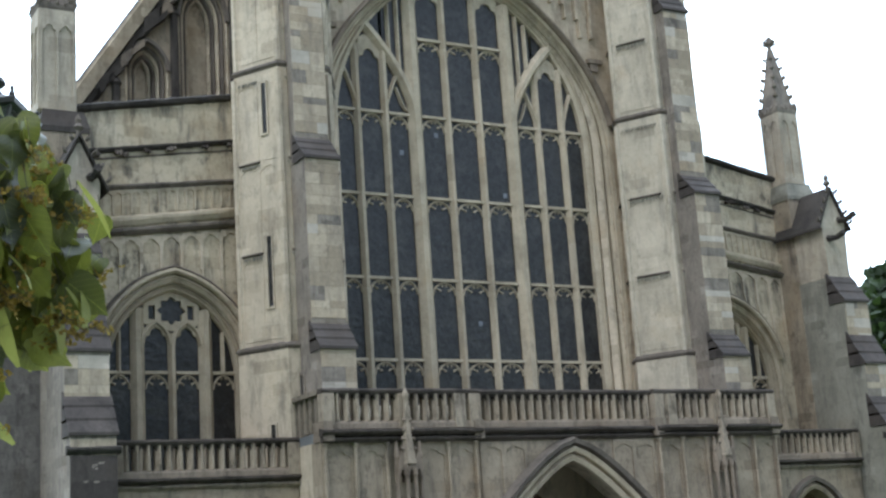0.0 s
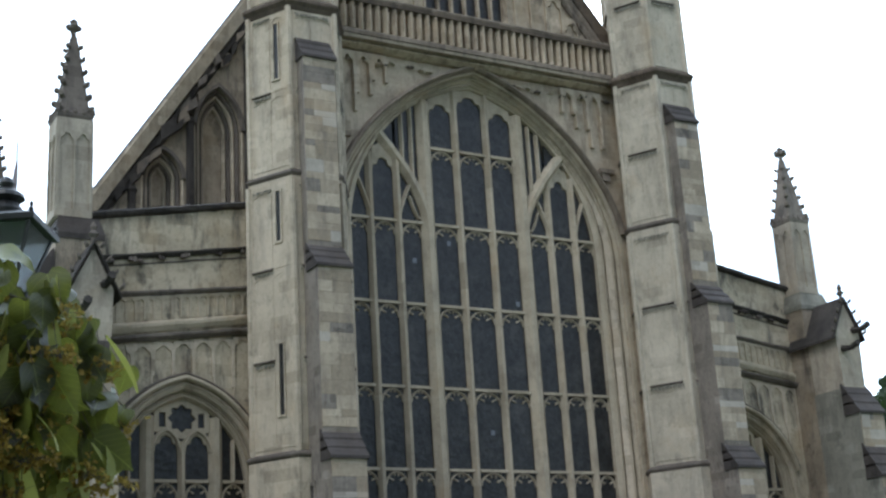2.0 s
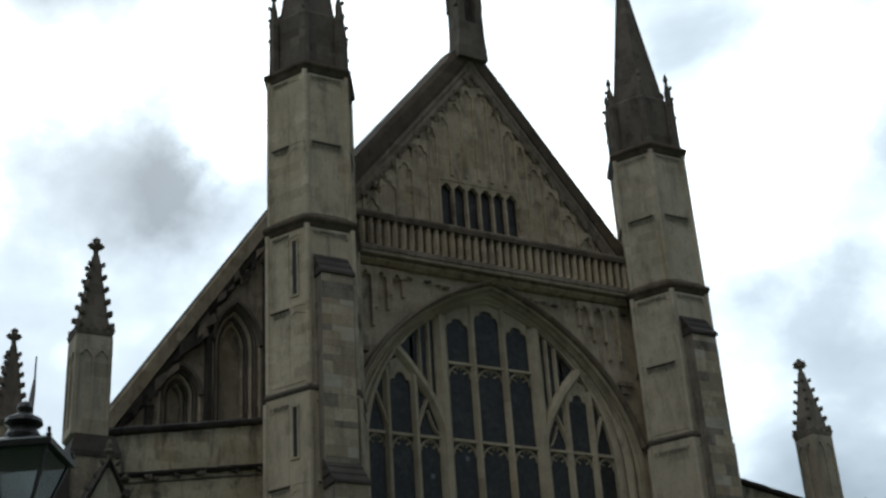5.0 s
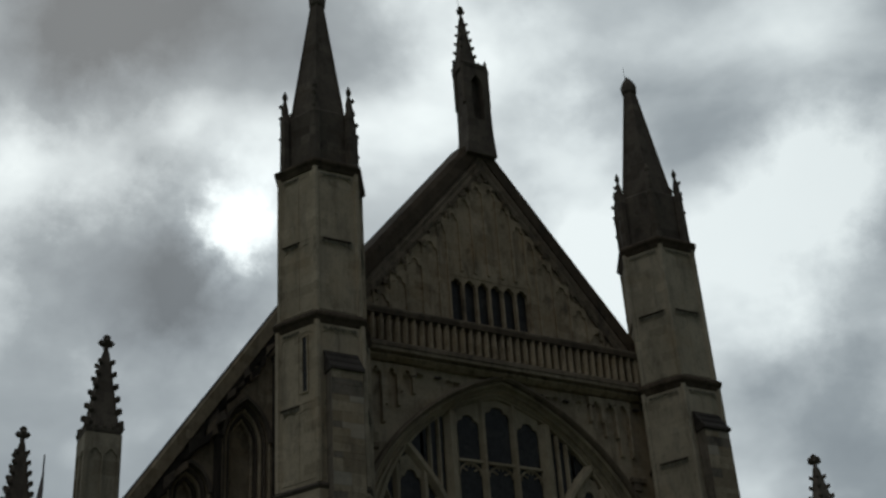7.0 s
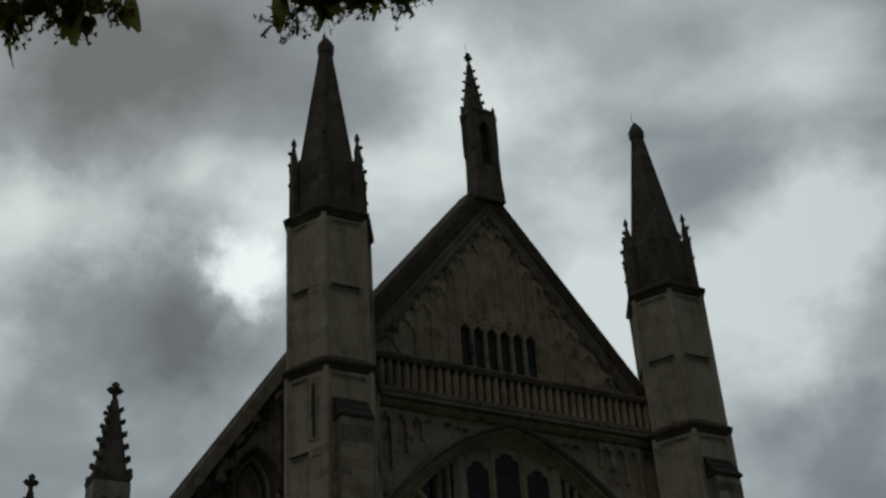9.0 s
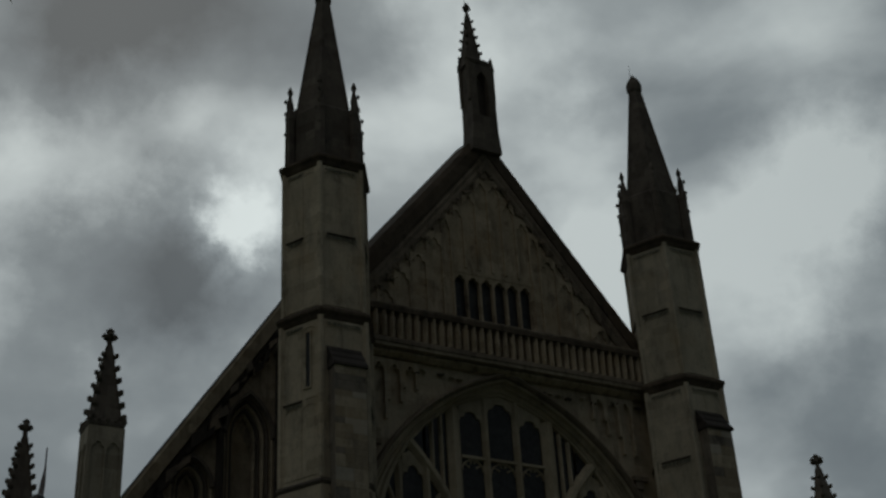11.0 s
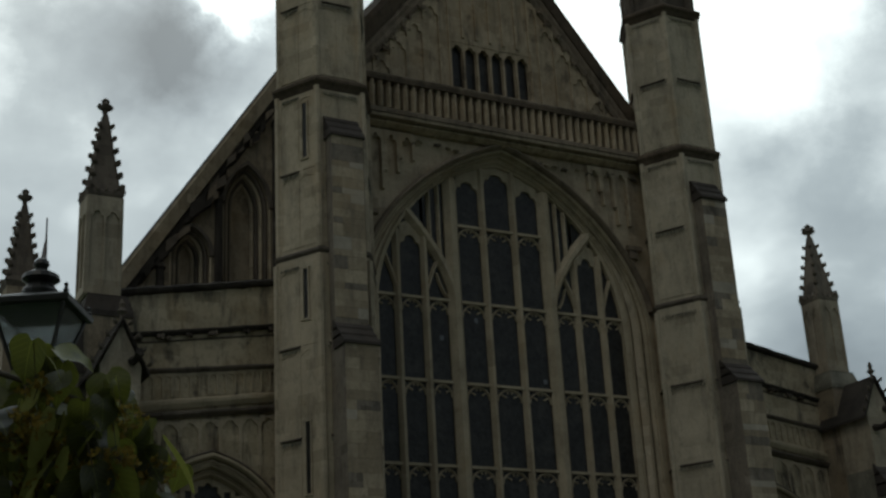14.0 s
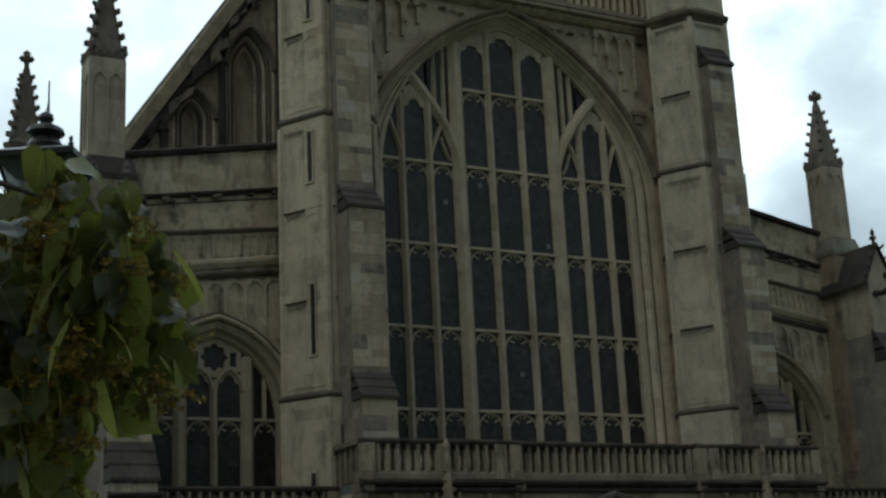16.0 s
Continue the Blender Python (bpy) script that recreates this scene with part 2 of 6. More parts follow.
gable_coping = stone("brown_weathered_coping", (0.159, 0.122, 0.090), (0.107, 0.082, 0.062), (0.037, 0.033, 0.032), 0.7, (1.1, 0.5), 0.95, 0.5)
weathered = stone("weathered_spire_and_gap_stone", (0.203, 0.172, 0.144), (0.149, 0.125, 0.104), (0.059, 0.052, 0.050), 0.6, (0.7, 0.35), 0.95, 0.4)
rubble = stone("rough_side_stone", (0.333, 0.290, 0.244), (0.217, 0.185, 0.152), (0.085, 0.076, 0.074), 0.75, (0.34, 0.26), 0.95, 0.6)
newstone = stone("new_white_stone", (0.533, 0.475, 0.403), (0.469, 0.415, 0.343), (0.320, 0.285, 0.249), 0.3, (0.5, 0.3), 0.85, 0.1)
slate = stone("slate_slab", (0.098, 0.083, 0.074), (0.066, 0.056, 0.051), (0.032, 0.028, 0.027), 0.5, (0.9, 0.5), 0.8, 0.4)
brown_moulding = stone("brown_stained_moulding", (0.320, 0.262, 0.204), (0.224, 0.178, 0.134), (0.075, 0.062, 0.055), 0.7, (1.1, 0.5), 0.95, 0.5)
side_stone = stone("grey_stained_side_stone", (0.340, 0.322, 0.268), (0.244, 0.230, 0.186), (0.095, 0.090, 0.080), 0.55, (0.42, 0.29), 0.95, 0.4)
pin_stone = stone("grey_pinnacle_stone", (0.501, 0.436, 0.346), (0.411, 0.353, 0.275), (0.139, 0.122, 0.105), 0.6, (0.9, 0.42), 0.92, 0.35)
baluster_pale = stone("pale_baluster_stone", (0.424, 0.357, 0.272), (0.295, 0.243, 0.182), (0.047, 0.040, 0.035), 0.9, (0.9, 0.6), 0.92, 0.5)


def make_glass():
    """Old leaded glass seen from outside: dark panes with a faint lead net and an uneven, glossy face."""
    m, nt, bsdf = mat_new("dark_leaded_glass")
    pos = world_place(nt)
    v = nt.nodes.new("ShaderNodeTexVoronoi")
    v.inputs["Scale"].default_value = 5.5
    nt.links.new(pos, v.inputs["Vector"])
    tone = mixed(nt, (0.020, 0.019, 0.018), (0.034, 0.032, 0.030), v.outputs["Color"])
    e = nt.nodes.new("ShaderNodeTexVoronoi")
    e.feature = "DISTANCE_TO_EDGE"
    e.inputs["Scale"].default_value = 5.5
    nt.links.new(pos, e.inputs["Vector"])
    r = nt.nodes.new("ShaderNodeMapRange")
    r.inputs["From Min"].default_value, r.inputs["From Max"].default_value = 0.0, 0.06
    nt.links.new(e.outputs["Distance"], r.inputs["Value"])
    col = mixed(nt, (0.04, 0.042, 0.045), tone, r.outputs["Result"])
    pale_patch = noise_fac(nt, pos, 1.3, 6, 0.5, 0.72, None, 0.68)
    col = mixed(nt, col, (0.068, 0.064, 0.058), pale_patch)
    # Ragged black blots: dark reflections in the panes, put into the colour.
    reflection_blot = noise_fac(nt, pos, 4.6, 8, 0.52, 0.57, (1.0, 1.0, 0.8), 0.74)
    half = nt.nodes.new("ShaderNodeMath")
    half.operation = "MULTIPLY"
    half.inputs[1].default_value = 0.45
    nt.links.new(reflection_blot, half.inputs[0])
    col = mixed(nt, col, (0.004, 0.004, 0.005), half.outputs[0])
    nt.links.new(col, bsdf.inputs["Base Color"])
    bsdf.inputs["Roughness"].default_value = 0.28
    bsdf.inputs["IOR"].default_value = 1.42
    bumped(nt, bsdf, noise_fac(nt, pos, 6.0, 3, 0.2, 0.8), 0.5, 0.03)
    return m


glass = make_glass()


def plain(name, a, b, scale, rough=0.6, metal=0.0, bump=0.2, stretch=None):
    m, nt, bsdf = mat_new(name)
    tc = nt.nodes.new("ShaderNodeTexCoord")
    f = noise_fac(nt, tc.outputs["Object"], scale, 5, 0.3, 0.7, stretch)
    nt.links.new(mixed(nt, a, b, f), bsdf.inputs["Base Color"])
    bsdf.inputs["Roughness"].default_value, bsdf.inputs["Metallic"].default_value = rough, metal
    bumped(nt, bsdf, f, bump, 0.01)
    return m


iron = plain("black_painted_iron", (0.012, 0.012, 0.013), (0.03, 0.029, 0.028), 14, 0.42)
pale_pane = plain("replacement_glass_with_glint", (0.10, 0.11, 0.125), (0.19, 0.20, 0.22), 8, 0.3)
wood = plain("old_oak_boards", (0.12, 0.07, 0.045), (0.18, 0.11, 0.07), 5, 0.75, 0, 0.4, (6, 6, 0.5))
bark = plain("lime_bark", (0.06, 0.05, 0.038), (0.11, 0.095, 0.07), 9, 0.9, 0, 0.8, (1, 1, 0.25))
grass_mat = plain("mown_grass", (0.03, 0.06, 0.015), (0.06, 0.10, 0.03), 0.8, 0.95, 0, 0.5)
paving_mat = plain("worn_paving", (0.16, 0.15, 0.135), (0.24, 0.225, 0.20), 0.9, 0.9, 0, 0.4)
lead = plain("grey_lead_roof", (0.13, 0.135, 0.14), (0.19, 0.195, 0.20), 1.2, 0.6, 0.0, 0.3)
spike_mat = plain("grey_far_spike", (0.20, 0.17, 0.17), (0.28, 0.24, 0.24), 3, 0.9)
lamp_glass, _nt, _b = mat_new("lantern_glass")
_b.inputs["Base Color"].default_value = (0.45, 0.48, 0.48, 1)
_b.inputs["Transmission Weight"].default_value, _b.inputs["Roughness"].default_value = 0.92, 0.12


def leafy(name, a, b, through_col, amount, veins=False, gloss=0.5):
    """A leaf: varied from leaf to leaf, a waxy face, and light that comes through the blade."""
    m, nt, bsdf = mat_new(name)
    g = nt.nodes.new("ShaderNodeNewGeometry")
    tc = nt.nodes.new("ShaderNodeTexCoord")
    # Skews leaves towards the dark tone, standing for light blocked inside the spray.
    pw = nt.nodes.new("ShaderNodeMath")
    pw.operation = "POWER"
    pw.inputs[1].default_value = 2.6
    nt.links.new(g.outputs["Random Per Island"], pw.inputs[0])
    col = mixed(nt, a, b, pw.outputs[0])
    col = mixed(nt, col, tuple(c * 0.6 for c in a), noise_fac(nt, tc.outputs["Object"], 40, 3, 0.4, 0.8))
    if veins:
        # midrib and side veins, paler than the blade
        at = nt.nodes.new("ShaderNodeUVMap")
        xy = nt.nodes.new("ShaderNodeSeparateXYZ")
        nt.links.new(at.outputs["UV"], xy.inputs[0])

        def calc(op, p, q):
            k = nt.nodes.new("ShaderNodeMath")
            k.operation = op
            for i, v in enumerate((p, q)):
                if isinstance(v, (int, float)):
                    k.inputs[i].default_value = v
                else:
                    nt.links.new(v, k.inputs[i])
            return k.outputs[0]

        x, y = xy.outputs["X"], xy.outputs["Y"]
        rib = calc("LESS_THAN", x, 0.014)
        side = calc("LESS_THAN", calc("FRACT", calc("MULTIPLY", calc("SUBTRACT", y, calc("MULTIPLY", x, 0.75)), 6.5), 0.0), 0.10)
        net = calc("MAXIMUM", rib, calc("MULTIPLY", side, 0.5))
        col = mixed(nt, col, tuple(min(1, c * 1.25) for c in b), calc("MULTIPLY", net, 0.55))
        bumped(nt, bsdf, net, 0.4, 0.002)
    nt.links.new(col, bsdf.inputs["Base Color"])
    bsdf.inputs["Roughness"].default_value, bsdf.inputs["Specular IOR Level"].default_value = 0.38 if veins else 0.7, gloss
    tr = nt.nodes.new("ShaderNodeBsdfTranslucent")
    tr.inputs["Color"].default_value = (*through_col, 1)
    mx = nt.nodes.new("ShaderNodeMixShader")
    mx.inputs[0].default_value = amount
    nt.links.new(bsdf.outputs[0], mx.inputs[1])
    nt.links.new(tr.outputs[0], mx.inputs[2])
    nt.links.new(mx.outputs[0], nt.nodes["Material Output"].inputs["Surface"])
    return m


# Near-black to bright green: shaded and sunlit leaves put into the random tone.
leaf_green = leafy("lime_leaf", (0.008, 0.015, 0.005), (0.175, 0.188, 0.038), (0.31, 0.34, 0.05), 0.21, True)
bract_mat = leafy("lime_bract", (0.25, 0.27, 0.07), (0.42, 0.42, 0.14), (0.42, 0.44, 0.10), 0.35, gloss=0.2)
flower_mat = leafy("lime_flower", (0.17, 0.11, 0.02), (0.46, 0.34, 0.075), (0.4, 0.32, 0.07), 0.3, gloss=0.05)
far_leaf = leafy("dark_far_foliage", (0.018, 0.035, 0.012), (0.04, 0.065, 0.022), (0.06, 0.1, 0.02), 0.2)


# ---- building blocks of the mesh code ----
def thing(name, label, category, group="", kind=""):
    return tagged(new(name), label, category, group, kind)


def part(name, bm, material, parent, label="", smooth=False):
    bmesh.ops.recalc_face_normals(bm, faces=bm.faces)
    me = bpy.data.meshes.new(name)
    bm.to_mesh(me)
    bm.free()
    me.materials.append(material)
    if smooth:
        me.shade_smooth()
    ob = new(name, me)
    ob.parent = parent
    if label:
        ob["label"] = label
    return ob


def mesh_of(name, bm, material):
    """A mesh that several pieces share."""
    bmesh.ops.recalc_face_normals(bm, faces=bm.faces)
    me = bpy.data.meshes.new(name)
    bm.to_mesh(me)
    bm.free()
    me.materials.append(material)
    return me


def shared(name, me, m, parent):
    ob = new(name, me)
    ob.parent = parent
    ob.matrix_basis = m
    return ob


def box(bm, x0, x1, y0, y1, z0, z1, m=None):
    v = [bm.verts.new((x, y, z)) for z in (z0, z1) for x, y in ((x0, y0), (x1, y0), (x1, y1), (x0, y1))]
    for f in ((3, 2, 1, 0), (4, 5, 6, 7), (0, 1, 5, 4), (1, 2, 6, 5), (2, 3, 7, 6), (3, 0, 4, 7)):
        bm.faces.new([v[i] for i in f])
    if m:
        bmesh.ops.transform(bm, matrix=m, verts=v)
    return v


def loft(bm, rings):
    """Closed solid through rings of equally many points."""
    vs = [[bm.verts.new(p) for p in r] for r in rings]
    n = len(rings[0])
    for a, b in zip(vs, vs[1:]):
        for i in range(n):
            j = (i + 1) % n
            bm.faces.new((a[i], a[j], b[j], b[i]))
    bm.faces.new(vs[0][::-1])
    bm.faces.new(vs[-1])


def ring(cx, cy, r, z, n=6, turn=0.0, sx=1.0):
    return [(cx + sx * r * math.cos(turn + 2 * math.pi * i / n), cy + r * math.sin(turn + 2 * math.pi * i / n), z) for i in range(n)]


def turned(bm, cx, cy, profile, n=6, turn=0.0):
    loft(bm, [ring(cx, cy, r, z, n, turn) for r, z in profile])


def plate(bm, outer, holes, y0, y1, m=None):
    """A slab in the x-z plane between y0 and y1, with openings right through it."""
    edges, made = [], []
    for lp in [outer, *holes]:
        vs = [bm.verts.new((x, y0, z)) for x, z in lp]
        made += vs
        edges += [bm.edges.new((a, b)) for a, b in zip(vs, vs[1:] + vs[:1])]
    filled = bmesh.ops.triangle_fill(bm, use_beauty=True, use_dissolve=False, edges=edges)
    faces = [f for f in filled["geom"] if isinstance(f, bmesh.types.BMFace)]
    ex = bmesh.ops.extrude_face_region(bm, geom=faces)
    moved = [v for v in ex["geom"] if isinstance(v, bmesh.types.BMVert)]
    for v in moved:
        v.co.y = y1
    if m:
        bmesh.ops.transform(bm, matrix=m, verts=made + moved)


def arch(cx, zs, a, h, n=9):
    """Points of a pointed arch from its left springing over the apex to its right one."""
    hh = max(h, a * 1.06)
    c = (hh * hh - a * a) / (2 * a)
    r = a + c
    top = math.acos(c / r)
    left = [(cx + c - r * math.cos(top * i / n), zs + r * math.sin(top * i / n) * h / hh) for i in range(n + 1)]
    return left + [(2 * cx - x, z) for x, z in left[-2::-1]]


def arch_z(x, zs, a, h):
    hh = max(h, a * 1.06)
    c = (hh * hh - a * a) / (2 * a)
    return zs + math.sqrt(max(0.0, (a + c) ** 2 - (abs(x) + c) ** 2)) * h / hh


def lancet(x0, x1, z0, zs, rise, n=5):
    """Outline of an arch-headed opening."""
    return [(x0, z0)] + arch((x0 + x1) / 2, zs, (x1 - x0) / 2, rise, n) + [(x1, z0)]


def cusped(x0, x1, zt, rise, bite=0.2):
    """The underside of a cusped head from right to left."""
    cx, a = (x0 + x1) / 2, (x1 - x0) / 2
    pts = arch(cx, zt - rise, a, rise * 0.93, 8)
    out = []
    for i, (x, z) in enumerate(pts):
        s = i / (len(pts) - 1)
        k = max(0.0, 1 - abs(s - 0.27) / 0.075) + max(0.0, 1 - abs(s - 0.73) / 0.075)
        out.append((x + (cx - x) * bite * 1.5 * k, z - (z - (zt - rise)) * bite * k))
    return out[::-1]


def tudor(cx, zs, a, h, n=10, power=1.35):
    """A broad arch whose upper limbs run nearly straight to the apex."""
    left = [(cx - a * (1 - i / n), zs + h * (1 - (1 - i / n) ** power)) for i in range(n + 1)]
    return left + [(2 * cx - x, z) for x, z in left[-2::-1]]


def sweep(bm, path, profile):
    """A moulding along a path in the x-z plane; profile points are (outward, y)."""
    rows = []
    for i, (x, z) in enumerate(path):
        ax, az = path[max(0, i - 1)]
        bx, bz = path[min(len(path) - 1, i + 1)]
        dx, dz = bx - ax, bz - az
        ln = math.hypot(dx, dz) or 1
        nx, nz = -dz / ln, dx / ln
        k = 1.0
        if 0 < i < len(path) - 1:
            e = Vector((x - ax, z - az)).normalized()
            k = 1 / max(0.6, abs(e.dot(Vector((dx / ln, dz / ln)))))
        rows.append([(x + nx * o * k, y, z + nz * o * k) for o, y in profile])
    loft(bm, rows)


def bar(bm, path, half, y0, y1):
    """A chamfered stone bar along a path, narrow in front."""
    sweep(bm, path, [(-half, y1), (half, y1), (half, (y0 + y1) / 2), (half * 0.35, y0), (-half * 0.35, y0), (-half, (y0 + y1) / 2)])


def pierced_head(bm, a, b, z, rise=0.42, y0=-0.06, y1=0.06):
    """A thin arch under a bar, open above its shoulders, with leaf-ended cusps inside."""
    cx, half = (a + b) / 2, (b - a) / 2
    pts = arch(cx, z - rise, half - 0.02, rise - 0.03, 7)
    bar(bm, pts, 0.034, y0, y1)
    for s, deep in ((0.24, 0.5), (0.76, 0.5), (0.40, 0.26), (0.60, 0.26)):
        x, zz = pts[round(s * (len(pts) - 1))]
        d = Vector((cx - x, (z - rise * 0.85) - zz)).normalized() * half * deep
        ym = (y0 + y1) / 2
        tube(bm, [(x, ym, zz), (x + d.x * 0.6, ym, zz + d.y * 0.6), (x + d.x * 0.92, ym, zz + d.y * 0.92), (x + d.x * 1.12, ym, zz + d.y * 1.12)], [0.034, 0.022, 0.042, 0.012], 6)
    box(bm, cx - 0.016, cx + 0.016, y0 + 0.02, y1 - 0.01, z - 0.06, z)


def tube(bm, pts, radii, n=6):
    rings = []
    for i, p in enumerate(pts):
        d = (Vector(pts[min(i + 1, len(pts) - 1)]) - Vector(pts[max(i - 1, 0)])).normalized()
        u = d.cross(Vector((0.3, 0.9, 0.2))).normalized()
        w = d.cross(u)
        rings.append([tuple(Vector(p) + radii[i] * (u * math.cos(2 * math.pi * k / n) + w * math.sin(2 * math.pi * k / n))) for k in range(n)])
    loft(bm, rings)


rng = random.Random(7)


def ashlar_pieces(parent, x0, x1, y, z0, z1, seed, m=None, chance=0.5):
    """Facing stones of a buttress front, in courses; each stands a few millimetres proud of the core."""
    r = random.Random(seed)
    z = z0
    while z < z1 - 0.12:
        h = min(r.choice((0.20, 0.27, 0.33, 0.40)), z1 - z)
        cuts = [x0, x0 + (x1 - x0) * r.choice((0.30, 0.42, 0.55, 0.68)), x1] if r.random() < 0.8 else [x0, x1]
        for a, b in zip(cuts, cuts[1:]):
            mat = newstone if r.random() < 0.08 else (rubble if r.random() < 0.2 else facing)
            key = (round(b - a, 2), round(h, 2), mat.name)
            if key not in STONES:
                bm = bmesh.new()
                w, t = (b - a) / 2 - 0.0015, h + 0.002
                loft(bm, [[(-w, 0.02, 0.005), (w, 0.02, 0.005), (w, 0.02, t), (-w, 0.02, t)],
                          [(-w, -0.008, 0.005), (w, -0.008, 0.005), (w, -0.008, t), (-w, -0.008, t)],
                          [(-w + 0.004, -0.011, 0.008), (w - 0.004, -0.011, 0.008), (w - 0.004, -0.011, t - 0.003), (-w + 0.004, -0.011, t - 0.003)]])
                bmesh.ops.recalc_face_normals(bm, faces=bm.faces)
                me = bpy.data.meshes.new("stone")
                bm.to_mesh(me)
                bm.free()
                me.materials.append(mat)
                STONES[key] = me
            mm = pose((a + b) / 2, y + r.uniform(-0.003, 0.003), z)
            shared("stone", STONES[key], (m @ mm) if m else mm, parent)
        z += h


STONES = {}
PIECES = []  # facing stones, laid last


def crocketed_spire(parent, cx, cy, z0, z1, half, mat, crockets=6, name="spire", arm=1.0):
    """A square stone spirelet with leaf crockets up its edges and a cross-shaped finial."""
    bm = bmesh.new()
    hgt = z1 - z0
    turned(bm, cx, cy, [(half * 1.414, z0), (half * 0.30, z0 + hgt * 0.80), (half * 0.16, z0 + hgt * 0.84)], 4, math.pi / 4)
    spire = part(name, bm, mat, parent)
    for k in range(crockets):
        s = (k + 0.35) / crockets
        z = z0 + hgt * 0.78 * s
        r = half * (1 - 0.72 * s * 0.97)
        for sx, sy in ((1, 1), (-1, 1), (1, -1), (-1, -1)):
            bm = bmesh.new()
            q = half * 0.24 * (1.15 - 0.40 * s)
            x, y = cx + sx * r, cy + sy * r
            tube(bm, [(x - sx * q * 0.7, y - sy * q * 0.7, z - q * 0.9), (x - sx * q * 0.1, y - sy * q * 0.1, z - q * 0.4), (x + sx * q * 0.35, y + sy * q * 0.35, z),
                      (x + sx * q * 0.4, y + sy * q * 0.4, z + q * 0.45), (x + sx * q * 0.1, y + sy * q * 0.1, z + q * 0.8)],
                 [q * 0.5, q * 0.8, q * 0.95, q * 0.75, q * 0.3], 6)
            part("crocket", bm, mat, spire)
    bm = bmesh.new()
    zt = z0 + hgt * 0.83
    f = hgt * 0.17
    turned(bm, cx, cy, [(half * 0.17, zt), (half * 0.2, zt + f * 0.25), (half * 0.38, zt + f * 0.38), (half * 0.2, zt + f * 0.52),
                        (half * 0.22, zt + f * 0.7), (half * 0.30, zt + f * 0.84), (half * 0.08, zt + f)], 8)
    for dx, dy in ((1, 0), (-1, 0), (0, 1), (0, -1)):
        q = half * 0.14
        tube(bm, [(cx, cy, zt + f * 0.36), (cx + dx * half * 0.26 * arm, cy + dy * half * 0.26 * arm, zt + f * 0.40),
                  (cx + dx * half * 0.38 * arm, cy + dy * half * 0.38 * arm, zt + f * 0.52), (cx + dx * half * 0.34 * arm, cy + dy * half * 0.34 * arm, zt + f * 0.66)], [q, q * 1.4, q * 1.6, q * 0.5], 6)
    part("finial", bm, mat, parent)


def baluster_row(parent, x0, x1, y, z0, z1, count, rail_mat, bal_mat, posts=(), along_y=False, m=None):
    """A pierced stone parapet: base course, moulded rail, and shaped shafts between them."""
    bm = bmesh.new()
    worn_run(bm, x0, x1, lambda x: [(y + o, z) for o, z in ((-0.17, z1 - 0.13), (-0.20, z1 - 0.06), (-0.15, z1), (0.13, z1), (0.17, z1 - 0.05), (0.15, z1 - 0.13))], int(100 * abs(x0 + z1)), 0.009)
    part("rail", bm, rail_mat, parent)
    bm = bmesh.new()
    loft(bm, [[(x, y + o, z) for o, z in ((-0.16, z0), (-0.16, z0 + 0.14), (-0.10, z0 + 0.2), (0.12, z0 + 0.2), (0.14, z0))] for x in (x0, x1)])
    part("base_course", bm, brown_moulding, parent)
    zb, zt = z0 + 0.2, z1 - 0.13
    w = (x1 - x0) / count
    h = zt - zb
    bm = bmesh.new()
    loft(bm, [[(dx, dy, z) for dx, dy in ((-a, -b * 0.25), (-a * 0.25, -b), (a * 0.25, -b), (a, -b * 0.25), (a, b), (-a, b))]
              for a, b, z in ((w * 0.34, 0.15, 0), (w * 0.34, 0.15, h * 0.03), (w * 0.30, 0.14, h * 0.06), (w * 0.29, 0.14, h * 0.5), (w * 0.29, 0.14, h))])
    shaft = mesh_of("baluster", bm, bal_mat)
    # cusped stone head that spans the gap between two shafts
    bm = bmesh.new()
    g = w * 0.24
    under = cusped(-g, g, h, h * 0.22, 0.3)
    plate(bm, [(g, h * 0.76), (g + 0.01, h * 0.76), (g + 0.01, h + 0.004), (-g - 0.01, h + 0.004), (-g - 0.01, h * 0.76), (-g, h * 0.76)] + under[::-1], [], -0.105, 0.08)
    cusp = mesh_of("cusped_head", bm, rail_mat)
    r = random.Random(count)
    for i in range(count):
        shared("baluster", shaft, pose(x0 + w * (i + 0.5), y + r.uniform(-0.008, 0.008), zb, 0, r.uniform(-0.5, 0.5), r.uniform(-4, 4)), parent)
        if i:
            shared("cusped_head", cusp, pose(x0 + w * i, y, zb), parent)
    for px in posts:
        bm = bmesh.new()
        box(bm, px - 0.16, px + 0.16, y - 0.19, y + 0.15, z0 + 0.004, z1 - 0.131)
        part("post", bm, bal_mat, parent)


def worn_run(bm, x0, x1, section, seed, wear=0.012):
    """A long moulding whose edges have weathered unevenly; section(x) gives its (y, z) points at x."""
    r = random.Random(seed)
    n = max(2, int(abs(x1 - x0) / 0.22))
    rings = []
    for i in range(n + 1):
        x = x0 + (x1 - x0) * i / n
        chip = r.random() < 0.10
        k = (2.2 if chip else 1.0) * wear
        rings.append([(x + (0 if i in (0, n) else r.uniform(-0.05, 0.05)), y + r.uniform(-0.3, 1.0) * k, z + r.uniform(-1, 1) * k * 0.8) for y, z in section(x)])
    loft(bm, rings)


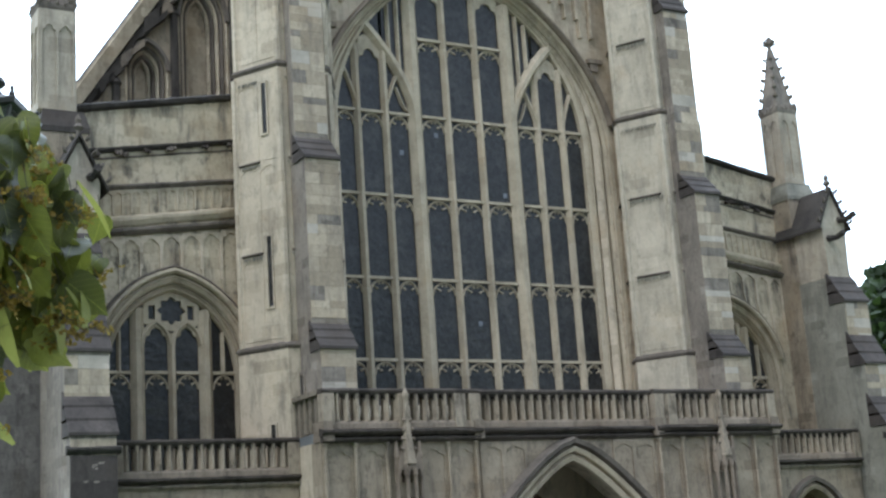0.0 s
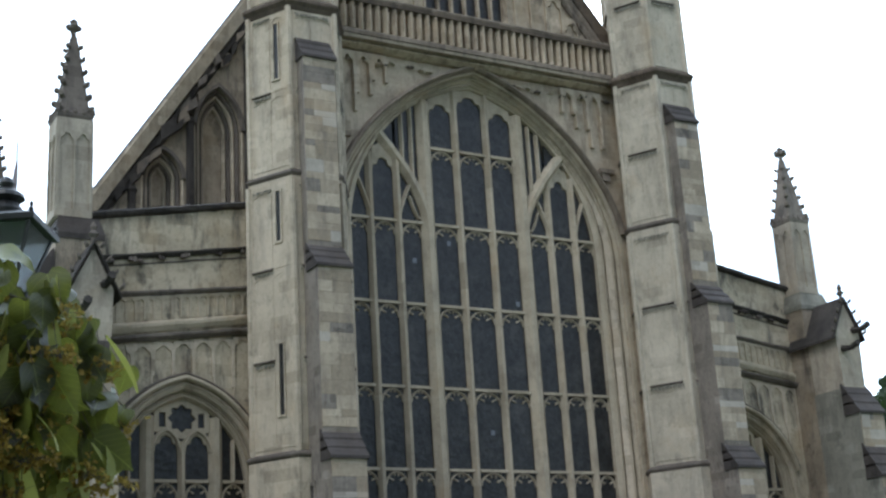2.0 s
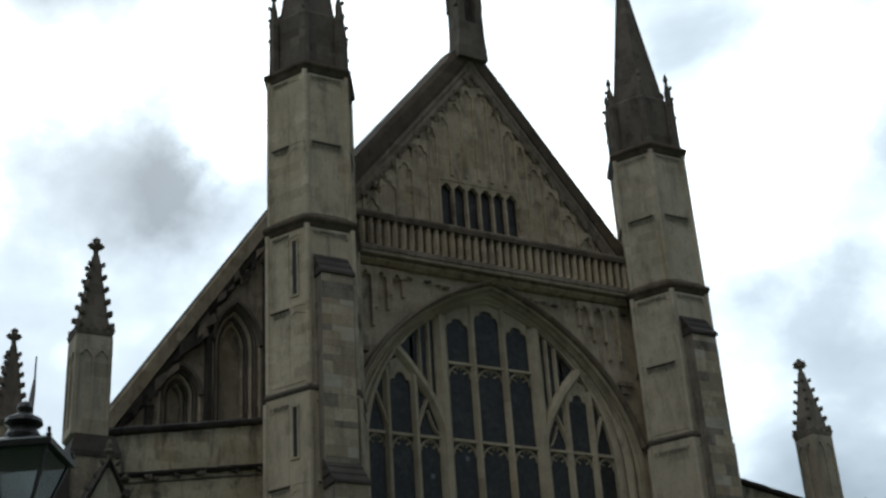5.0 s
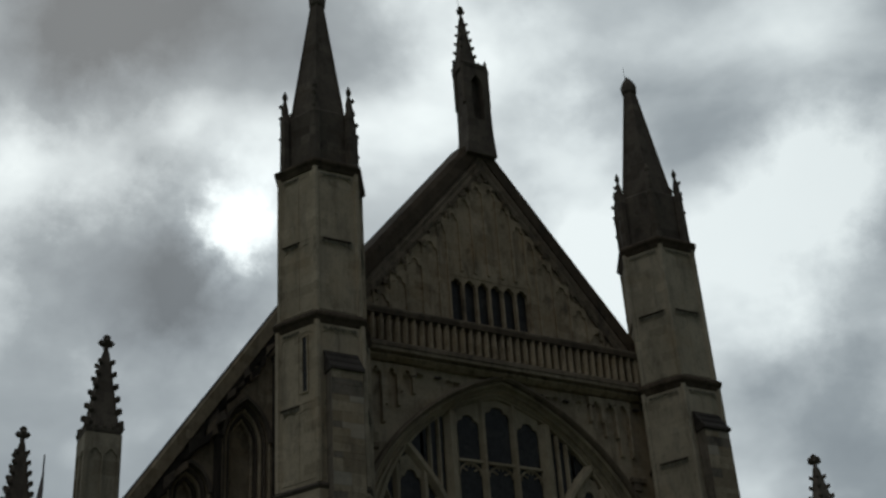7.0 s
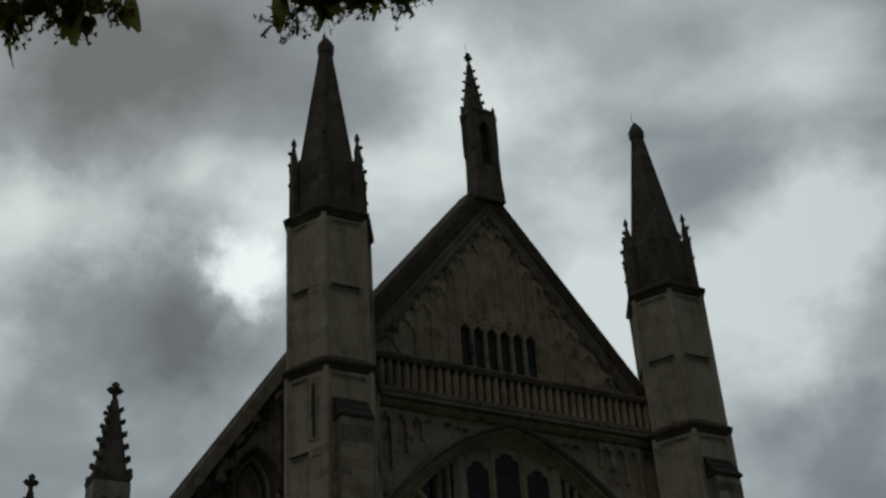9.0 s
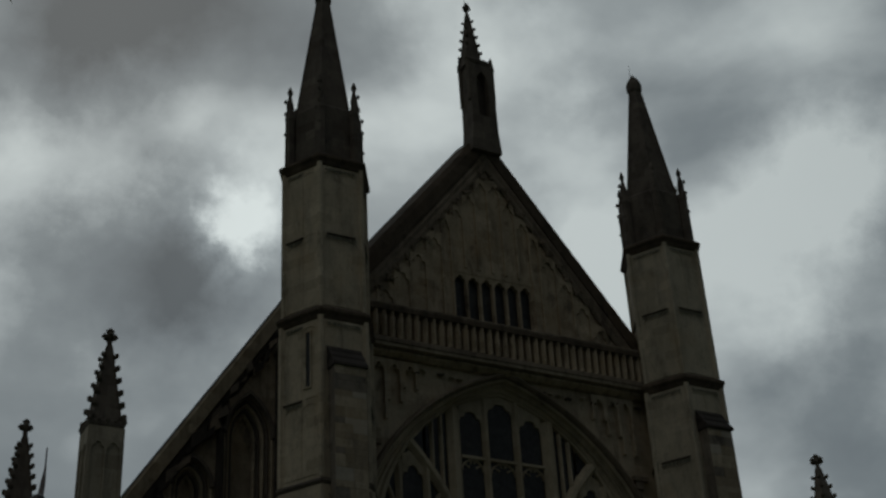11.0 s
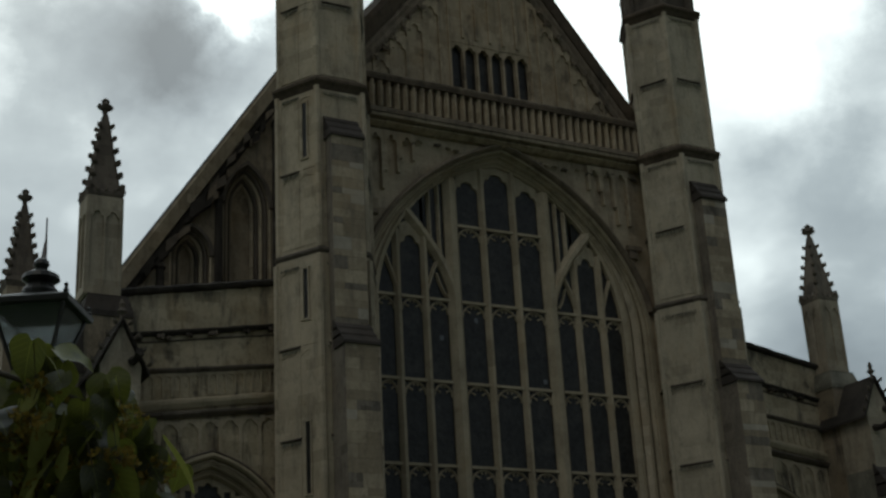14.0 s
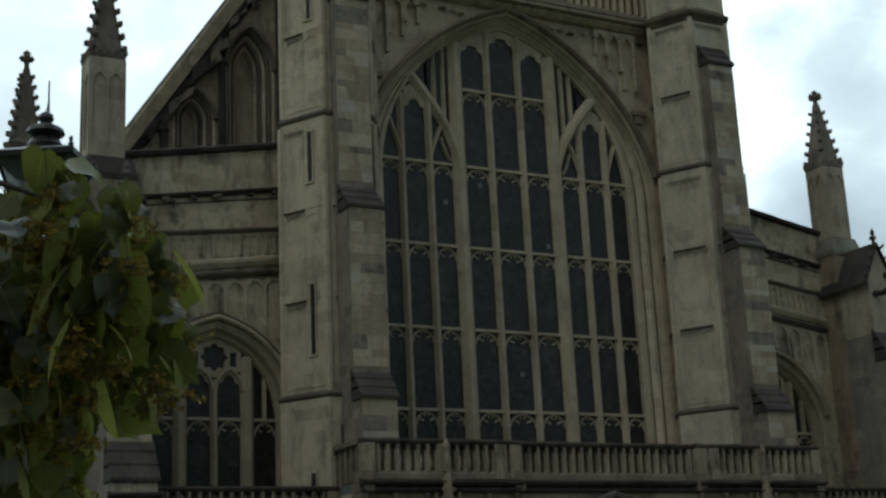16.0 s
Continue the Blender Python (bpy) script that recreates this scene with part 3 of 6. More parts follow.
def string_course(bm, x0, x1, y, z, proj=0.16, depth=0.26, z1=None):
    """A moulded ledge along a wall face at y; z1 lets its far end rise or fall."""
    z1 = z if z1 is None else z1

    def section(x):
        zz = z + (z1 - z) * (x - x0) / (x1 - x0)
        return [(y + o, zz + d) for o, d in ((0.06, 0), (-proj, -depth * 0.35), (-proj, -depth * 0.6), (-proj * 0.45, -depth), (0.06, -depth))]

    worn_run(bm, x0, x1, section, int(1000 * abs(x0 + 2 * y + 3 * z)))


# ---- ground ----
def build_ground():
    bm = bmesh.new()
    n = 24
    g = [[bm.verts.new((-1500 + 3000 * i / n, -1500 + 3000 * j / n, 0)) for j in range(n + 1)] for i in range(n + 1)]
    for i in range(n):
        for j in range(n):
            bm.faces.new((g[i][j], g[i + 1][j], g[i + 1][j + 1], g[i][j + 1]))
    tagged(part("ground", bm, grass_mat, None), "mown green grass of the close round the church", "ground", kind="structure")
    bm = bmesh.new()
    box(bm, -7, 7, -45, -5.2, -0.1, 0.03)
    box(bm, -40, -7.004, -38, -32, -0.1, 0.03)
    tagged(part("pavement", bm, paving_mat, None), "worn pale stone path to the church porch", "path", kind="structure")


build_ground()

# ---- great west window ----
ZS, AH, HW = 15.0, 5.6, 4.62
ROWS_Z = [6.3, 7.69, 10.23, 12.89, 15.61]
THIN = [-3.865, -2.875, -0.6, 0.6, 2.875, 3.865]
MAJOR = [-1.82, 1.82]


def order_path(o):
    """Line of an arch order that stands o metres outside the glass; the outer ones come to a sharper point."""
    a, h, w = HW + o, AH + 0.55 * o, min(1.0, o / 0.6)
    pts = []
    for x, z in arch(0, ZS, a, h, 18):
        u = min(1.0, abs(x) / a)
        pts.append((x, (1 - w) * z + w * (ZS + h * (0.74 * math.sqrt(1 - u * u) + 0.26 * (1 - u)))))
    return [(-a, 6.3)] + pts + [(a, 6.3)]


def sub_arch_z(x):
    """Height of the side sub-arch that springs from a main mullion and leans outward."""
    s = (abs(x) - 1.85) / (3.6 - 1.85)
    return 15.7 + 2.95 * max(0.0, min(1.0, s)) ** 0.62


def build_wall():
    wall = tagged(thing("wall_west", "weathered pale limestone west wall with blind panelling", "church wall"), kind="structure")
    bm = bmesh.new()
    hole = [(-5.30, 5.2)] + order_path(0.68)[1:-1] + [(5.30, 5.2)]
    plate(bm, [(-7, 0.2), (-7, 21.25), (7, 21.25), (7, 0.2)], [hole], -0.55, -0.05)
    part("masonry", bm, ashlar_warm, wall)
    bm = bmesh.new()
    plate(bm, [(-7, 0.2), (-7, 21.25), (7, 21.25), (7, 0.2)], [[(-HW, 6.3)] + arch(0, ZS, HW, AH, 16) + [(HW, 6.3)]], -0.046, 0.6)
    part("inner_masonry", bm, carved, wall)
    # splayed orders of the arch
    for name, o, prof, mat in (("inner_order", 0.0, [(0.0, -0.05), (0.0, -0.14), (0.14, -0.20), (0.27, -0.17), (0.38, -0.05)], carved),
                               ("middle_order", 0.32, [(0.0, -0.05), (0.0, -0.22), (0.13, -0.36), (0.26, -0.32), (0.40, -0.05)], ashlar),
                               ("outer_order", 0.62, [(0.0, -0.05), (0.0, -0.40), (0.12, -0.58), (0.24, -0.60), (0.24, -0.05)], carved)):
        bm = bmesh.new()
        sweep(bm, order_path(o), prof)
        part(name, bm, mat, wall)
    for o, y in ((0.20, -0.20), (0.50, -0.36), (0.72, -0.56)):
        bm = bmesh.new()
        sweep(bm, order_path(o), [(-0.03, y + 0.06), (-0.03, y - 0.02), (0, y - 0.05), (0.03, y - 0.02), (0.03, y + 0.06)])
        part("roll_mould", bm, carved, wall)
    # Browner than the orders: dark upper face and shadow line both put into colour.
    bm = bmesh.new()
    sweep(bm, [p for p in order_path(0.84) if p[1] > 15.6], [(0.0, -0.55), (0.01, -0.70), (0.07, -0.80), (0.14, -0.78), (0.18, -0.55)])
    part("hood_mould", bm, brown_moulding, wall, "projecting moulded drip over the arch")
    for s in (-1, 1):
        bm = bmesh.new()
        box(bm, s * 5.05 - 0.3, s * 5.05 + 0.3, -0.72, -0.54, 18.0, 18.16)
        box(bm, s * 5.05 - 0.22, s * 5.05 + 0.1, -0.68, -0.54, 17.72, 18.0)
        part("carved_boss", bm, brown_moulding, wall)
    # blind panels in the spandrels
    xs = [i * 0.56 for i in range(-9, 10)]
    for a, b in zip(xs, xs[1:]):
        zlow = arch_z(min(abs(a), abs(b)), ZS, 5.75, 6.3) + 0.1 if min(abs(a), abs(b)) < 5.5 else 15.5
        zlow = max(zlow, 16.4)
        if zlow > 20.45:
            continue
        bm = bmesh.new()
        inner = [(a + 0.10, zlow)] + cusped(a + 0.10, b - 0.10, 20.86, 0.34, 0.22)[::-1] + [(b - 0.10, zlow)]
        plate(bm, [(a, zlow), (a, 20.98), (b, 20.98), (b, zlow), *inner[::-1]], [], -0.72, -0.552)
        part("blind_panel", bm, ashlar_warm, wall)
    bm = bmesh.new()
    string_course(bm, -5.6, 5.6, -0.56, 21.3, 0.36, 0.24)
    part("string_course", bm, ochre, wall)
    # frieze of small worn heads under the string
    fr = random.Random(77)
    for i in range(34):
        x = -5.35 + 10.7 * i / 33 + fr.uniform(-0.06, 0.06)
        z = 20.72 + fr.uniform(-0.06, 0.06)
        if fr.random() < 0.2 or (abs(x) < 1.1):
            continue
        bm = bmesh.new()
        for q in range(3):
            tube(bm, [(x + 0.07 * (q - 1), -0.60, z + fr.uniform(-0.05, 0.05)), (x + 0.07 * (q - 1) + fr.uniform(-0.03, 0.03), -0.74, z + fr.uniform(-0.06, 0.04))], [fr.uniform(0.04, 0.06), fr.uniform(0.02, 0.045)], 5)
        part("worn_head", bm, carved if i % 3 else weathered, wall)
    # sill
    bm = bmesh.new()
    loft(bm, [[(x, y, z) for y, z in ((-0.6, 5.9), (-0.6, 6.05), (0.3, 6.42), (0.5, 6.42), (0.5, 5.9))] for x in (-HW, HW)])
    part("sill", bm, ashlar, wall)


def build_great_window():
    win = tagged(thing("window_1", "huge pointed stone-traceried window with dark leaded glass", "window"), kind="structure")

    def top(x):
        return arch_z(x, ZS, HW, AH)

    for x in MAJOR:
        bm = bmesh.new()
        bar(bm, [(x, 6.35), (x, top(x) - 0.02)], 0.25, -0.24, 0.14)
        part("main_mullion", bm, carved, win)
    for x in THIN:
        bm = bmesh.new()
        z = top(x)
        if abs(abs(x) - 2.875) < 0.01:
            z = sub_arch_z(x) - 0.05
        bar(bm, [(x, 6.35), (x, z)], 0.13, -0.16, 0.12)
        part("mullion", bm, carved, win)
    edges = [-HW, *sorted(THIN + MAJOR), HW]
    lights = []
    for i in range(9):
        a, b = edges[i], edges[i + 1]
        lights.append((a + (0.25 if a in MAJOR else 0.12), b - (0.25 if b in MAJOR else 0.12)))
    lights[0] = (-HW, lights[0][1])
    lights[8] = (lights[8][0], HW)
    for k, z in enumerate(ROWS_Z[1:]):
        for a, b in lights:
            bm = bmesh.new()
            box(bm, a - 0.02, b + 0.02, -0.10, 0.10, z - 0.055, z + 0.035)
            part("transom", bm, carved, win)
            bm = bmesh.new()
            pierced_head(bm, a, b, z - 0.05)
            part("cusped_head", bm, carved, win)
    for a, b in lights[3:6]:
        z = 18.27
        bm = bmesh.new()
        box(bm, a - 0.02, b + 0.02, -0.10, 0.10, z - 0.055, z + 0.035)
        part("transom", bm, carved, win)
        bm = bmesh.new()
        pierced_head(bm, a, b, z - 0.05)
        part("cusped_head", bm, carved, win)
        bm = bmesh.new()
        zt = min(top(a), top(b)) - 0.12
        head = cusped(a, b, zt, 0.5, 0.2)
        plate(bm, [(b + 0.01, zt - 0.6), (b + 0.01, top(b)), ((a + b) / 2, top((a + b) / 2)), (a - 0.01, top(a)), (a - 0.01, zt - 0.6)] + head[::-1], [], -0.05, 0.06)
        part("cusped_head", bm, carved, win)
    for s in (-1, 1):
        # leaning sub-arch, its branches and the narrow lights above it
        bm = bmesh.new()
        pts = [(s * (1.85 + 1.75 * (i / 12) ** 1.5), sub_arch_z(1.85 + 1.75 * (i / 12) ** 1.5)) for i in range(13)]
        bar(bm, pts, 0.19, -0.23, 0.12)
        part("sub_arch", bm, carved, win)
        for x in (2.28, 2.62):
            bm = bmesh.new()
            bar(bm, [(s * x, sub_arch_z(x)), (s * x, top(x) - 0.02)], 0.07, -0.12, 0.1)
            part("mullion", bm, carved, win)
        bm = bmesh.new()
        bar(bm, [(s * (3.87 + 0.45 * i / 6), 15.7 + 1.35 * (i / 6) ** 0.8) for i in range(7)], 0.07, -0.13, 0.1)
        part("branch", bm, carved, win)
        bm = bmesh.new()
        bar(bm, [(s * (2.86 - 0.42 * i / 6), 15.7 + 1.15 * (i / 6) ** 0.8) for i in range(7)], 0.07, -0.13, 0.1)
        part("branch", bm, carved, win)
        bm = bmesh.new()
        bar(bm, [(s * (2.1 + 0.35 * i / 6), 15.75 + 0.75 * (i / 6) ** 1.6) for i in range(7)], 0.05, -0.10, 0.08)
        part("branch", bm, carved, win)
        for a, b, zt in ((3.0, 3.74, 17.75),):
            bm = bmesh.new()
            a, b = (a, b) if s > 0 else (-b, -a)
            head = cusped(a, b, zt, 0.55, 0.22)
            plate(bm, [(b, zt - 0.6), (b, zt + 0.18), (a, zt + 0.18), (a, zt - 0.6)] + head[::-1], [], -0.05, 0.06)
            part("cusped_head", bm, carved, win)
        bm = bmesh.new()
        plate(bm, [(s * 3.0, 17.9), (s * 3.74, 17.9), (s * 3.74, top(3.74)), (s * 3.2, 18.35)], [], -0.04, 0.06)
        part("web", bm, carved, win)
    # panes: one to each light between two bars
    rows = ROWS_Z + [18.27, 20.7]
    for a, b in lights:
        for z0, z1 in zip(rows, rows[1:]):
            if min(top(a), top(b)) < z0 + 0.1 and top((a + b) / 2) < z0 + 0.1:
                continue
            tops = [(a + (b - a) * i / 4, max(z0 + 0.02, min(z1, top(a + (b - a) * i / 4) + 0.04))) for i in range(5)]
            bm = bmesh.new()
            plate(bm, [(b + 0.06, z0 - 0.02), (a - 0.06, z0 - 0.02)] + [(x + (-0.06 if i == 0 else 0.06 if i == 4 else 0), z) for i, (x, z) in enumerate(tops)], [], 0.025, 0.04)
            part("pane", bm, glass, win)
    # Small repair panes; their bright reflections are put into the pale colour.
    for x, z in ((-1.06, 15.05), (-2.35, 14.35), (1.4, 13.2), (0.1, 8.9)):
        bm = bmesh.new()
        box(bm, x - 0.07, x + 0.07, 0.012, 0.022, z - 0.085, z + 0.075)
        part("pane", bm, pale_pane, win, "small pale replacement pane with its bright reflection in the colour")


build_wall()
build_great_window()

# ---- gable, its balustrade and the niche on top ----
APEX, SLOPE = 31.15, 1.28


def gable_line(off):
    """Half-outline of the gable, moved inward by off."""
    return [(5.95 - off, APEX - SLOPE * 5.95), (0, APEX - off * SLOPE)]


def build_gable():
    gab = tagged(thing("wall_gable", "stained limestone gable with blind tracery below dark copings", "church gable"), kind="structure")
    bm = bmesh.new()
    win_hole = [(-1.58, 22.7), (-1.58, 25.05), (1.58, 25.05), (1.58, 22.7)]
    plate(bm, [(-5.9, 21.3), (-5.9, APEX - SLOPE * 5.9), (0, APEX), (5.9, APEX - SLOPE * 5.9), (5.9, 21.3)], [win_hole], -0.32, 0.2)
    part("masonry", bm, ochre, gab)
    for s in (-1, 1):
        bm = bmesh.new()
        path = [(s * 6.1, APEX - SLOPE * 6.1), (0, APEX)]
        if s < 0:
            prof = [(0.40, 1.1), (0.16, -0.36), (-0.04, -0.50), (-0.36, -0.49), (-0.46, -0.46), (-0.50, 0.0)]
            sweep(bm, path, prof)
        else:
            sweep(bm, path[::-1], [(0.12, 0.9), (0.08, -0.36), (-0.04, -0.50), (-0.36, -0.49), (-0.46, -0.46), (-0.50, 0.0)])
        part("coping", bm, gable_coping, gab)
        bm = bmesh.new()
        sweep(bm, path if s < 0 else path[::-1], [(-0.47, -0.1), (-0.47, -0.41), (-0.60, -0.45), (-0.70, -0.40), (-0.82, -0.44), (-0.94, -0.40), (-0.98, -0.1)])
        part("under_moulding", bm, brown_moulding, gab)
    # blind tracery ribs: tall cusped panels stepped under the slope
    xs = [-4.6, -3.95, -3.3, -2.65, -2.0, -1.62]
    for s in (-1, 1):
        for a, b in zip(xs, xs[1:]):
            zt = APEX - SLOPE * (abs(a) + 1.1)
            bm = bmesh.new()
            x0, x1 = (a, b) if s < 0 else (-b, -a)
            head = cusped(x0 + 0.05, x1 - 0.05, zt - 0.1, 0.5, 0.25)
            plate(bm, [(x1 - 0.05, 22.0), (x1, 22.0), (x1, zt + 0.1), (x0, zt + 0.1), (x0, 22.0), (x0 + 0.05, 22.0)] + head[::-1], [], -0.395, -0.322)
            part("blind_panel", bm, ochre, gab)
    for i in range(6):
        x0 = -1.62 + 0.54 * i
        x1 = x0 + 0.54
        zt = APEX - SLOPE * (max(abs(x0), abs(x1)) + 1.05)
        bm = bmesh.new()
        head = cusped(x0 + 0.05, x1 - 0.05, zt - 0.1, 0.45, 0.25)
        plate(bm, [(x1 - 0.05, 25.25), (x1, 25.25), (x1, zt + 0.1), (x0, zt + 0.1), (x0, 25.25), (x0 + 0.05, 25.25)] + head[::-1], [], -0.395, -0.322)
        part("blind_panel", bm, ochre, gab)
    # crocket-like bosses under the copings
    for s in (-1, 1):
        for k in range(13):
            x = s * (0.25 + 0.36 * k)
            z = APEX - SLOPE * (abs(x) + 1.08)
            bm = bmesh.new()
            worn = random.Random(900 + k + 20 * s)
            for q in range(4):
                dx, dz = worn.uniform(-0.17, 0.17), worn.uniform(-0.2, 0.05)
                tube(bm, [(x + dx, -0.33, z + dz), (x + dx + worn.uniform(-0.05, 0.05), -0.45, z + dz - 0.03), (x + dx, -0.47, z + dz - worn.uniform(0.08, 0.16))], [0.05, 0.065, 0.02], 5)
            tagged(part("carved_leafage", bm, brown_moulding, gab), kind="stuff")
    # gallery window
    win = tagged(thing("window_2", "row of six narrow dark gallery lights in the gable", "window"), kind="structure")
    for i in range(6):
        x0, x1 = -1.58 + 3.16 / 6 * i, -1.58 + 3.16 / 6 * (i + 1)
        bm = bmesh.new()
        head = cusped(x0 + 0.04, x1 - 0.04, 24.98, 0.3, 0.2)
        plate(bm, [(x1 - 0.04, 22.7), (x1, 22.7), (x1, 25.05), (x0, 25.05), (x0, 22.7), (x0 + 0.04, 22.7)] + head[::-1], [], -0.30, -0.12)
        part("light_frame", bm, ochre, win)
        bm = bmesh.new()
        box(bm, x0, x1, -0.10, -0.08, 22.7, 25.05)
        part("pane", bm, glass, win)
    bal = thing("gallery_balustrade", "lichened pale stone balustrade below the gable", "balustrade")
    baluster_row(bal, -5.45, 5.45, -1.0, 21.38, 22.8, 36, brown_moulding, ochre)
    bm = bmesh.new()
    worn_run(bm, -5.5, 5.5, lambda x: [(y, z) for y, z in ((-1.19, 22.52), (-1.19, 22.68), (-0.84, 22.68), (-0.84, 22.52))], 91, 0.012)
    part("under_rail", bm, gable_coping, bal, "dark brown moulding under the rail")
    bm = bmesh.new()
    box(bm, -5.7, 5.7, -1.12, -0.3, 21.25, 21.37)
    part("floor_slab", bm, ashlar_grey, gab)
    # tabernacle on the ridge
    tab = thing("ridge_niche", "dark weathered stone niche with crocketed spirelet on the gable", "pinnacle")
    bm = bmesh.new()
    nic = [(-0.24, 31.9)] + arch(0, 33.5, 0.24, 0.5, 5) + [(0.24, 31.9)]
    plate(bm, [(-0.62, 30.3), (-0.54, 31.3), (-0.48, 34.45), (0.48, 34.45), (0.54, 31.3), (0.62, 30.3)], [nic], -0.7, -0.35)
    loft(bm, [[(-a, -0.346, z), (a, -0.346, z), (a, 0.1, z), (-a, 0.1, z)] for a, z in ((0.62, 30.3), (0.54, 31.3), (0.478, 34.45))])
    part("body", bm, weathered, tab)
    bm = bmesh.new()
    turned(bm, -0.04, -0.3, [(0.60, 34.35), (0.66, 34.48), (0.50, 34.62)], 4, math.pi / 4)
    part("cornice", bm, weathered, tab)
    for px, py, zt in ((-0.52, -0.6, 35.05), (0.5, -0.6, 34.75), (-0.5, 0.05, 34.9), (0.52, 0.05, 34.95)):
        bm = bmesh.new()
        turned(bm, px, py, [(0.10, 32.6), (0.11, zt - 0.6), (0.14, zt - 0.52), (0.06, zt - 0.1), (0.08, zt - 0.06), (0.01, zt + 0.12)], 6)
        part("corner_pinnacle", bm, weathered, tab)
    crocketed_spire(tab, -0.22, -0.3, 34.4, 37.65, 0.33, weathered, 6)
    bm = bmesh.new()
    tube(bm, [(-0.28, -0.3, 37.5), (-0.30, -0.3, 38.1)], [0.014, 0.006], 5)
    part("lightning_rod", bm, iron, tab)


build_gable()

# ---- stair turrets either side of the great window ----

def face_frame(cx, cy, r, deg):
    """Local frame of one side of a six-sided turret: x along it, -y outward, z up."""
    a = radians(deg)
    d = r * 0.866
    return Matrix.Translation((cx + d * math.cos(a), cy + d * math.sin(a), 0)) @ Matrix.Rotation(a + math.pi / 2, 4, "Z")


def build_turret(cx, slits):
    cy = -1.27
    tur = thing("stair_turret", "tall six-sided limestone stair turret with stepped buttress and spire", "turret", "turrets beside the great window")
    stages = [(0.0, 7.6, 1.72, ashlar), (7.6, 15.75, 1.58, ashlar), (15.75, 21.25, 1.50, ashlar), (21.25, 26.9, 1.43, ashlar)]
    if not slits:
        stages = [(a, b, r, ashlar_green) for a, b, r, _ in stages]
    for z0, z1, r, mat in stages:
        bm = bmesh.new()
        turned(bm, cx, cy, [(r, z0), (r, z1)], 6)
        part("stage", bm, mat, tur)
    for z, r, dark in ((7.65, 1.68, 0), (15.8, 1.55, 0), (21.32, 1.54, 1), (26.98, 1.50, 1)):
        bm = bmesh.new()
        if dark:
            turned(bm, cx, cy, [(r - 0.02, z - 0.34), (r + 0.05, z - 0.22), (r + 0.15, z - 0.12), (r + 0.15, z - 0.04), (r - 0.05, z + 0.12)], 6)
        else:
            turned(bm, cx, cy, [(r - 0.02, z - 0.20), (r + 0.03, z - 0.15), (r + 0.11, z - 0.07), (r + 0.11, z - 0.02), (r - 0.05, z + 0.08)], 6)
        part("string_course", bm, gable_coping if dark else weathered, tur)
    # panels on each side
    for (z0, z1, r, mat), heads in zip(stages[1:], ((10.3, 12.95, 15.45), (18.4, 20.95), (24.05, 26.6))):
        r2 = r + 0.004
        for deg in (-150, -90, -30, 30, 150):
            m = face_frame(cx, cy, r, deg)
            half = r / 2
            low = z0 + 0.25
            for zt in heads:
                bm = bmesh.new()
                hs = []
                for a, b in ((-half + 0.14, -0.04), (0.04, half - 0.14)):
                    hs.append([(a, low + 0.1)] + cusped(a, b, zt - 0.14, 0.22, 0.2)[::-1] + [(b, low + 0.1)])
                plate(bm, [(-half, low), (-half, zt), (half, zt), (half, low)], hs, -0.018, -0.001, m)
                part("panel_frame", bm, mat, tur)
                if zt != heads[-1]:
                    bm = bmesh.new()
                    loft(bm, [[tuple(m @ Vector((x, y, zt + dz))) for y, dz in ((0, 0.05), (-0.09, 0.0), (-0.085, -0.03), (0, -0.05))] for x in ((-half + 0.12, 0.06) if deg == -150 and slits else (-half + 0.22, half - 0.24))])
                    part("drip_ledge", bm, weathered, tur)
                if deg in (-150, -90, -30):
                    bm = bmesh.new()
                    leafage = random.Random(int(zt * 10 + deg))
                    for k in range(8 if slits and deg == -150 else 14):
                        x = -half + 0.22 + (2 * half - 0.44) * k / 13
                        p = [tuple(m @ Vector((x + leafage.uniform(-0.03, 0.03), yy, zt - 0.10 + dz))) for yy, dz in ((0.0, 0.02), (-0.05, 0.0), (-0.065, -0.07 - leafage.uniform(0, 0.05)))]
                        tube(bm, p, [0.022, 0.028, 0.01], 5)
                    tagged(part("carved_leafage", bm, side_stone, tur), kind="stuff")
                low = zt + 0.02
        bmesh_corner = [ring(cx, cy, r2, z0, 6), ring(cx, cy, r2, z1, 6)]
        for lo, hi in zip(*bmesh_corner):
            bm = bmesh.new()
            loft(bm, [ring(lo[0], lo[1], 0.10, lo[2] + 0.1, 6), ring(hi[0], hi[1], 0.10, hi[2] - 0.2, 6)])
            part("corner_shaft", bm, mat, tur)
    if slits:
        m = face_frame(cx, cy, 1.58, -150)
        for z0, z1, rr in ((8.75, 10.75, 1.58), (13.75, 15.25, 1.58), (18.8, 20.6, 1.50), (5.0, 5.5, 1.72)):
            m = face_frame(cx, cy, rr, -150)
            bm = bmesh.new()
            plate(bm, [(0.11, z0 - 0.05), (0.11, z1 + 0.05), (0.41, z1 + 0.05), (0.41, z0 - 0.05)], [[(0.21, z0), (0.21, z1), (0.365, z1), (0.365, z0)]], -0.05, -0.005, m)
            fr = part("slit_window", bm, ashlar, tur)
            bm = bmesh.new()
            box(bm, 0.22, 0.36, -0.02, -0.01, z0, z1, m)
            part("pane", bm, glass, fr)
        m = Matrix.Translation((cx - 0.51, -2.86, 0)) @ Matrix.Rotation(-math.pi / 2, 4, "Z")
        bm = bmesh.new()
        plate(bm, [(-0.16, 6.15), (-0.16, 6.85), (0.16, 6.85), (0.16, 6.15)], [[(-0.1, 6.22)] + arch(0, 6.62, 0.1, 0.14, 4) + [(0.1, 6.22)]], -0.05, -0.002, m)
        fr = part("niche_opening", bm, rubble, tur)
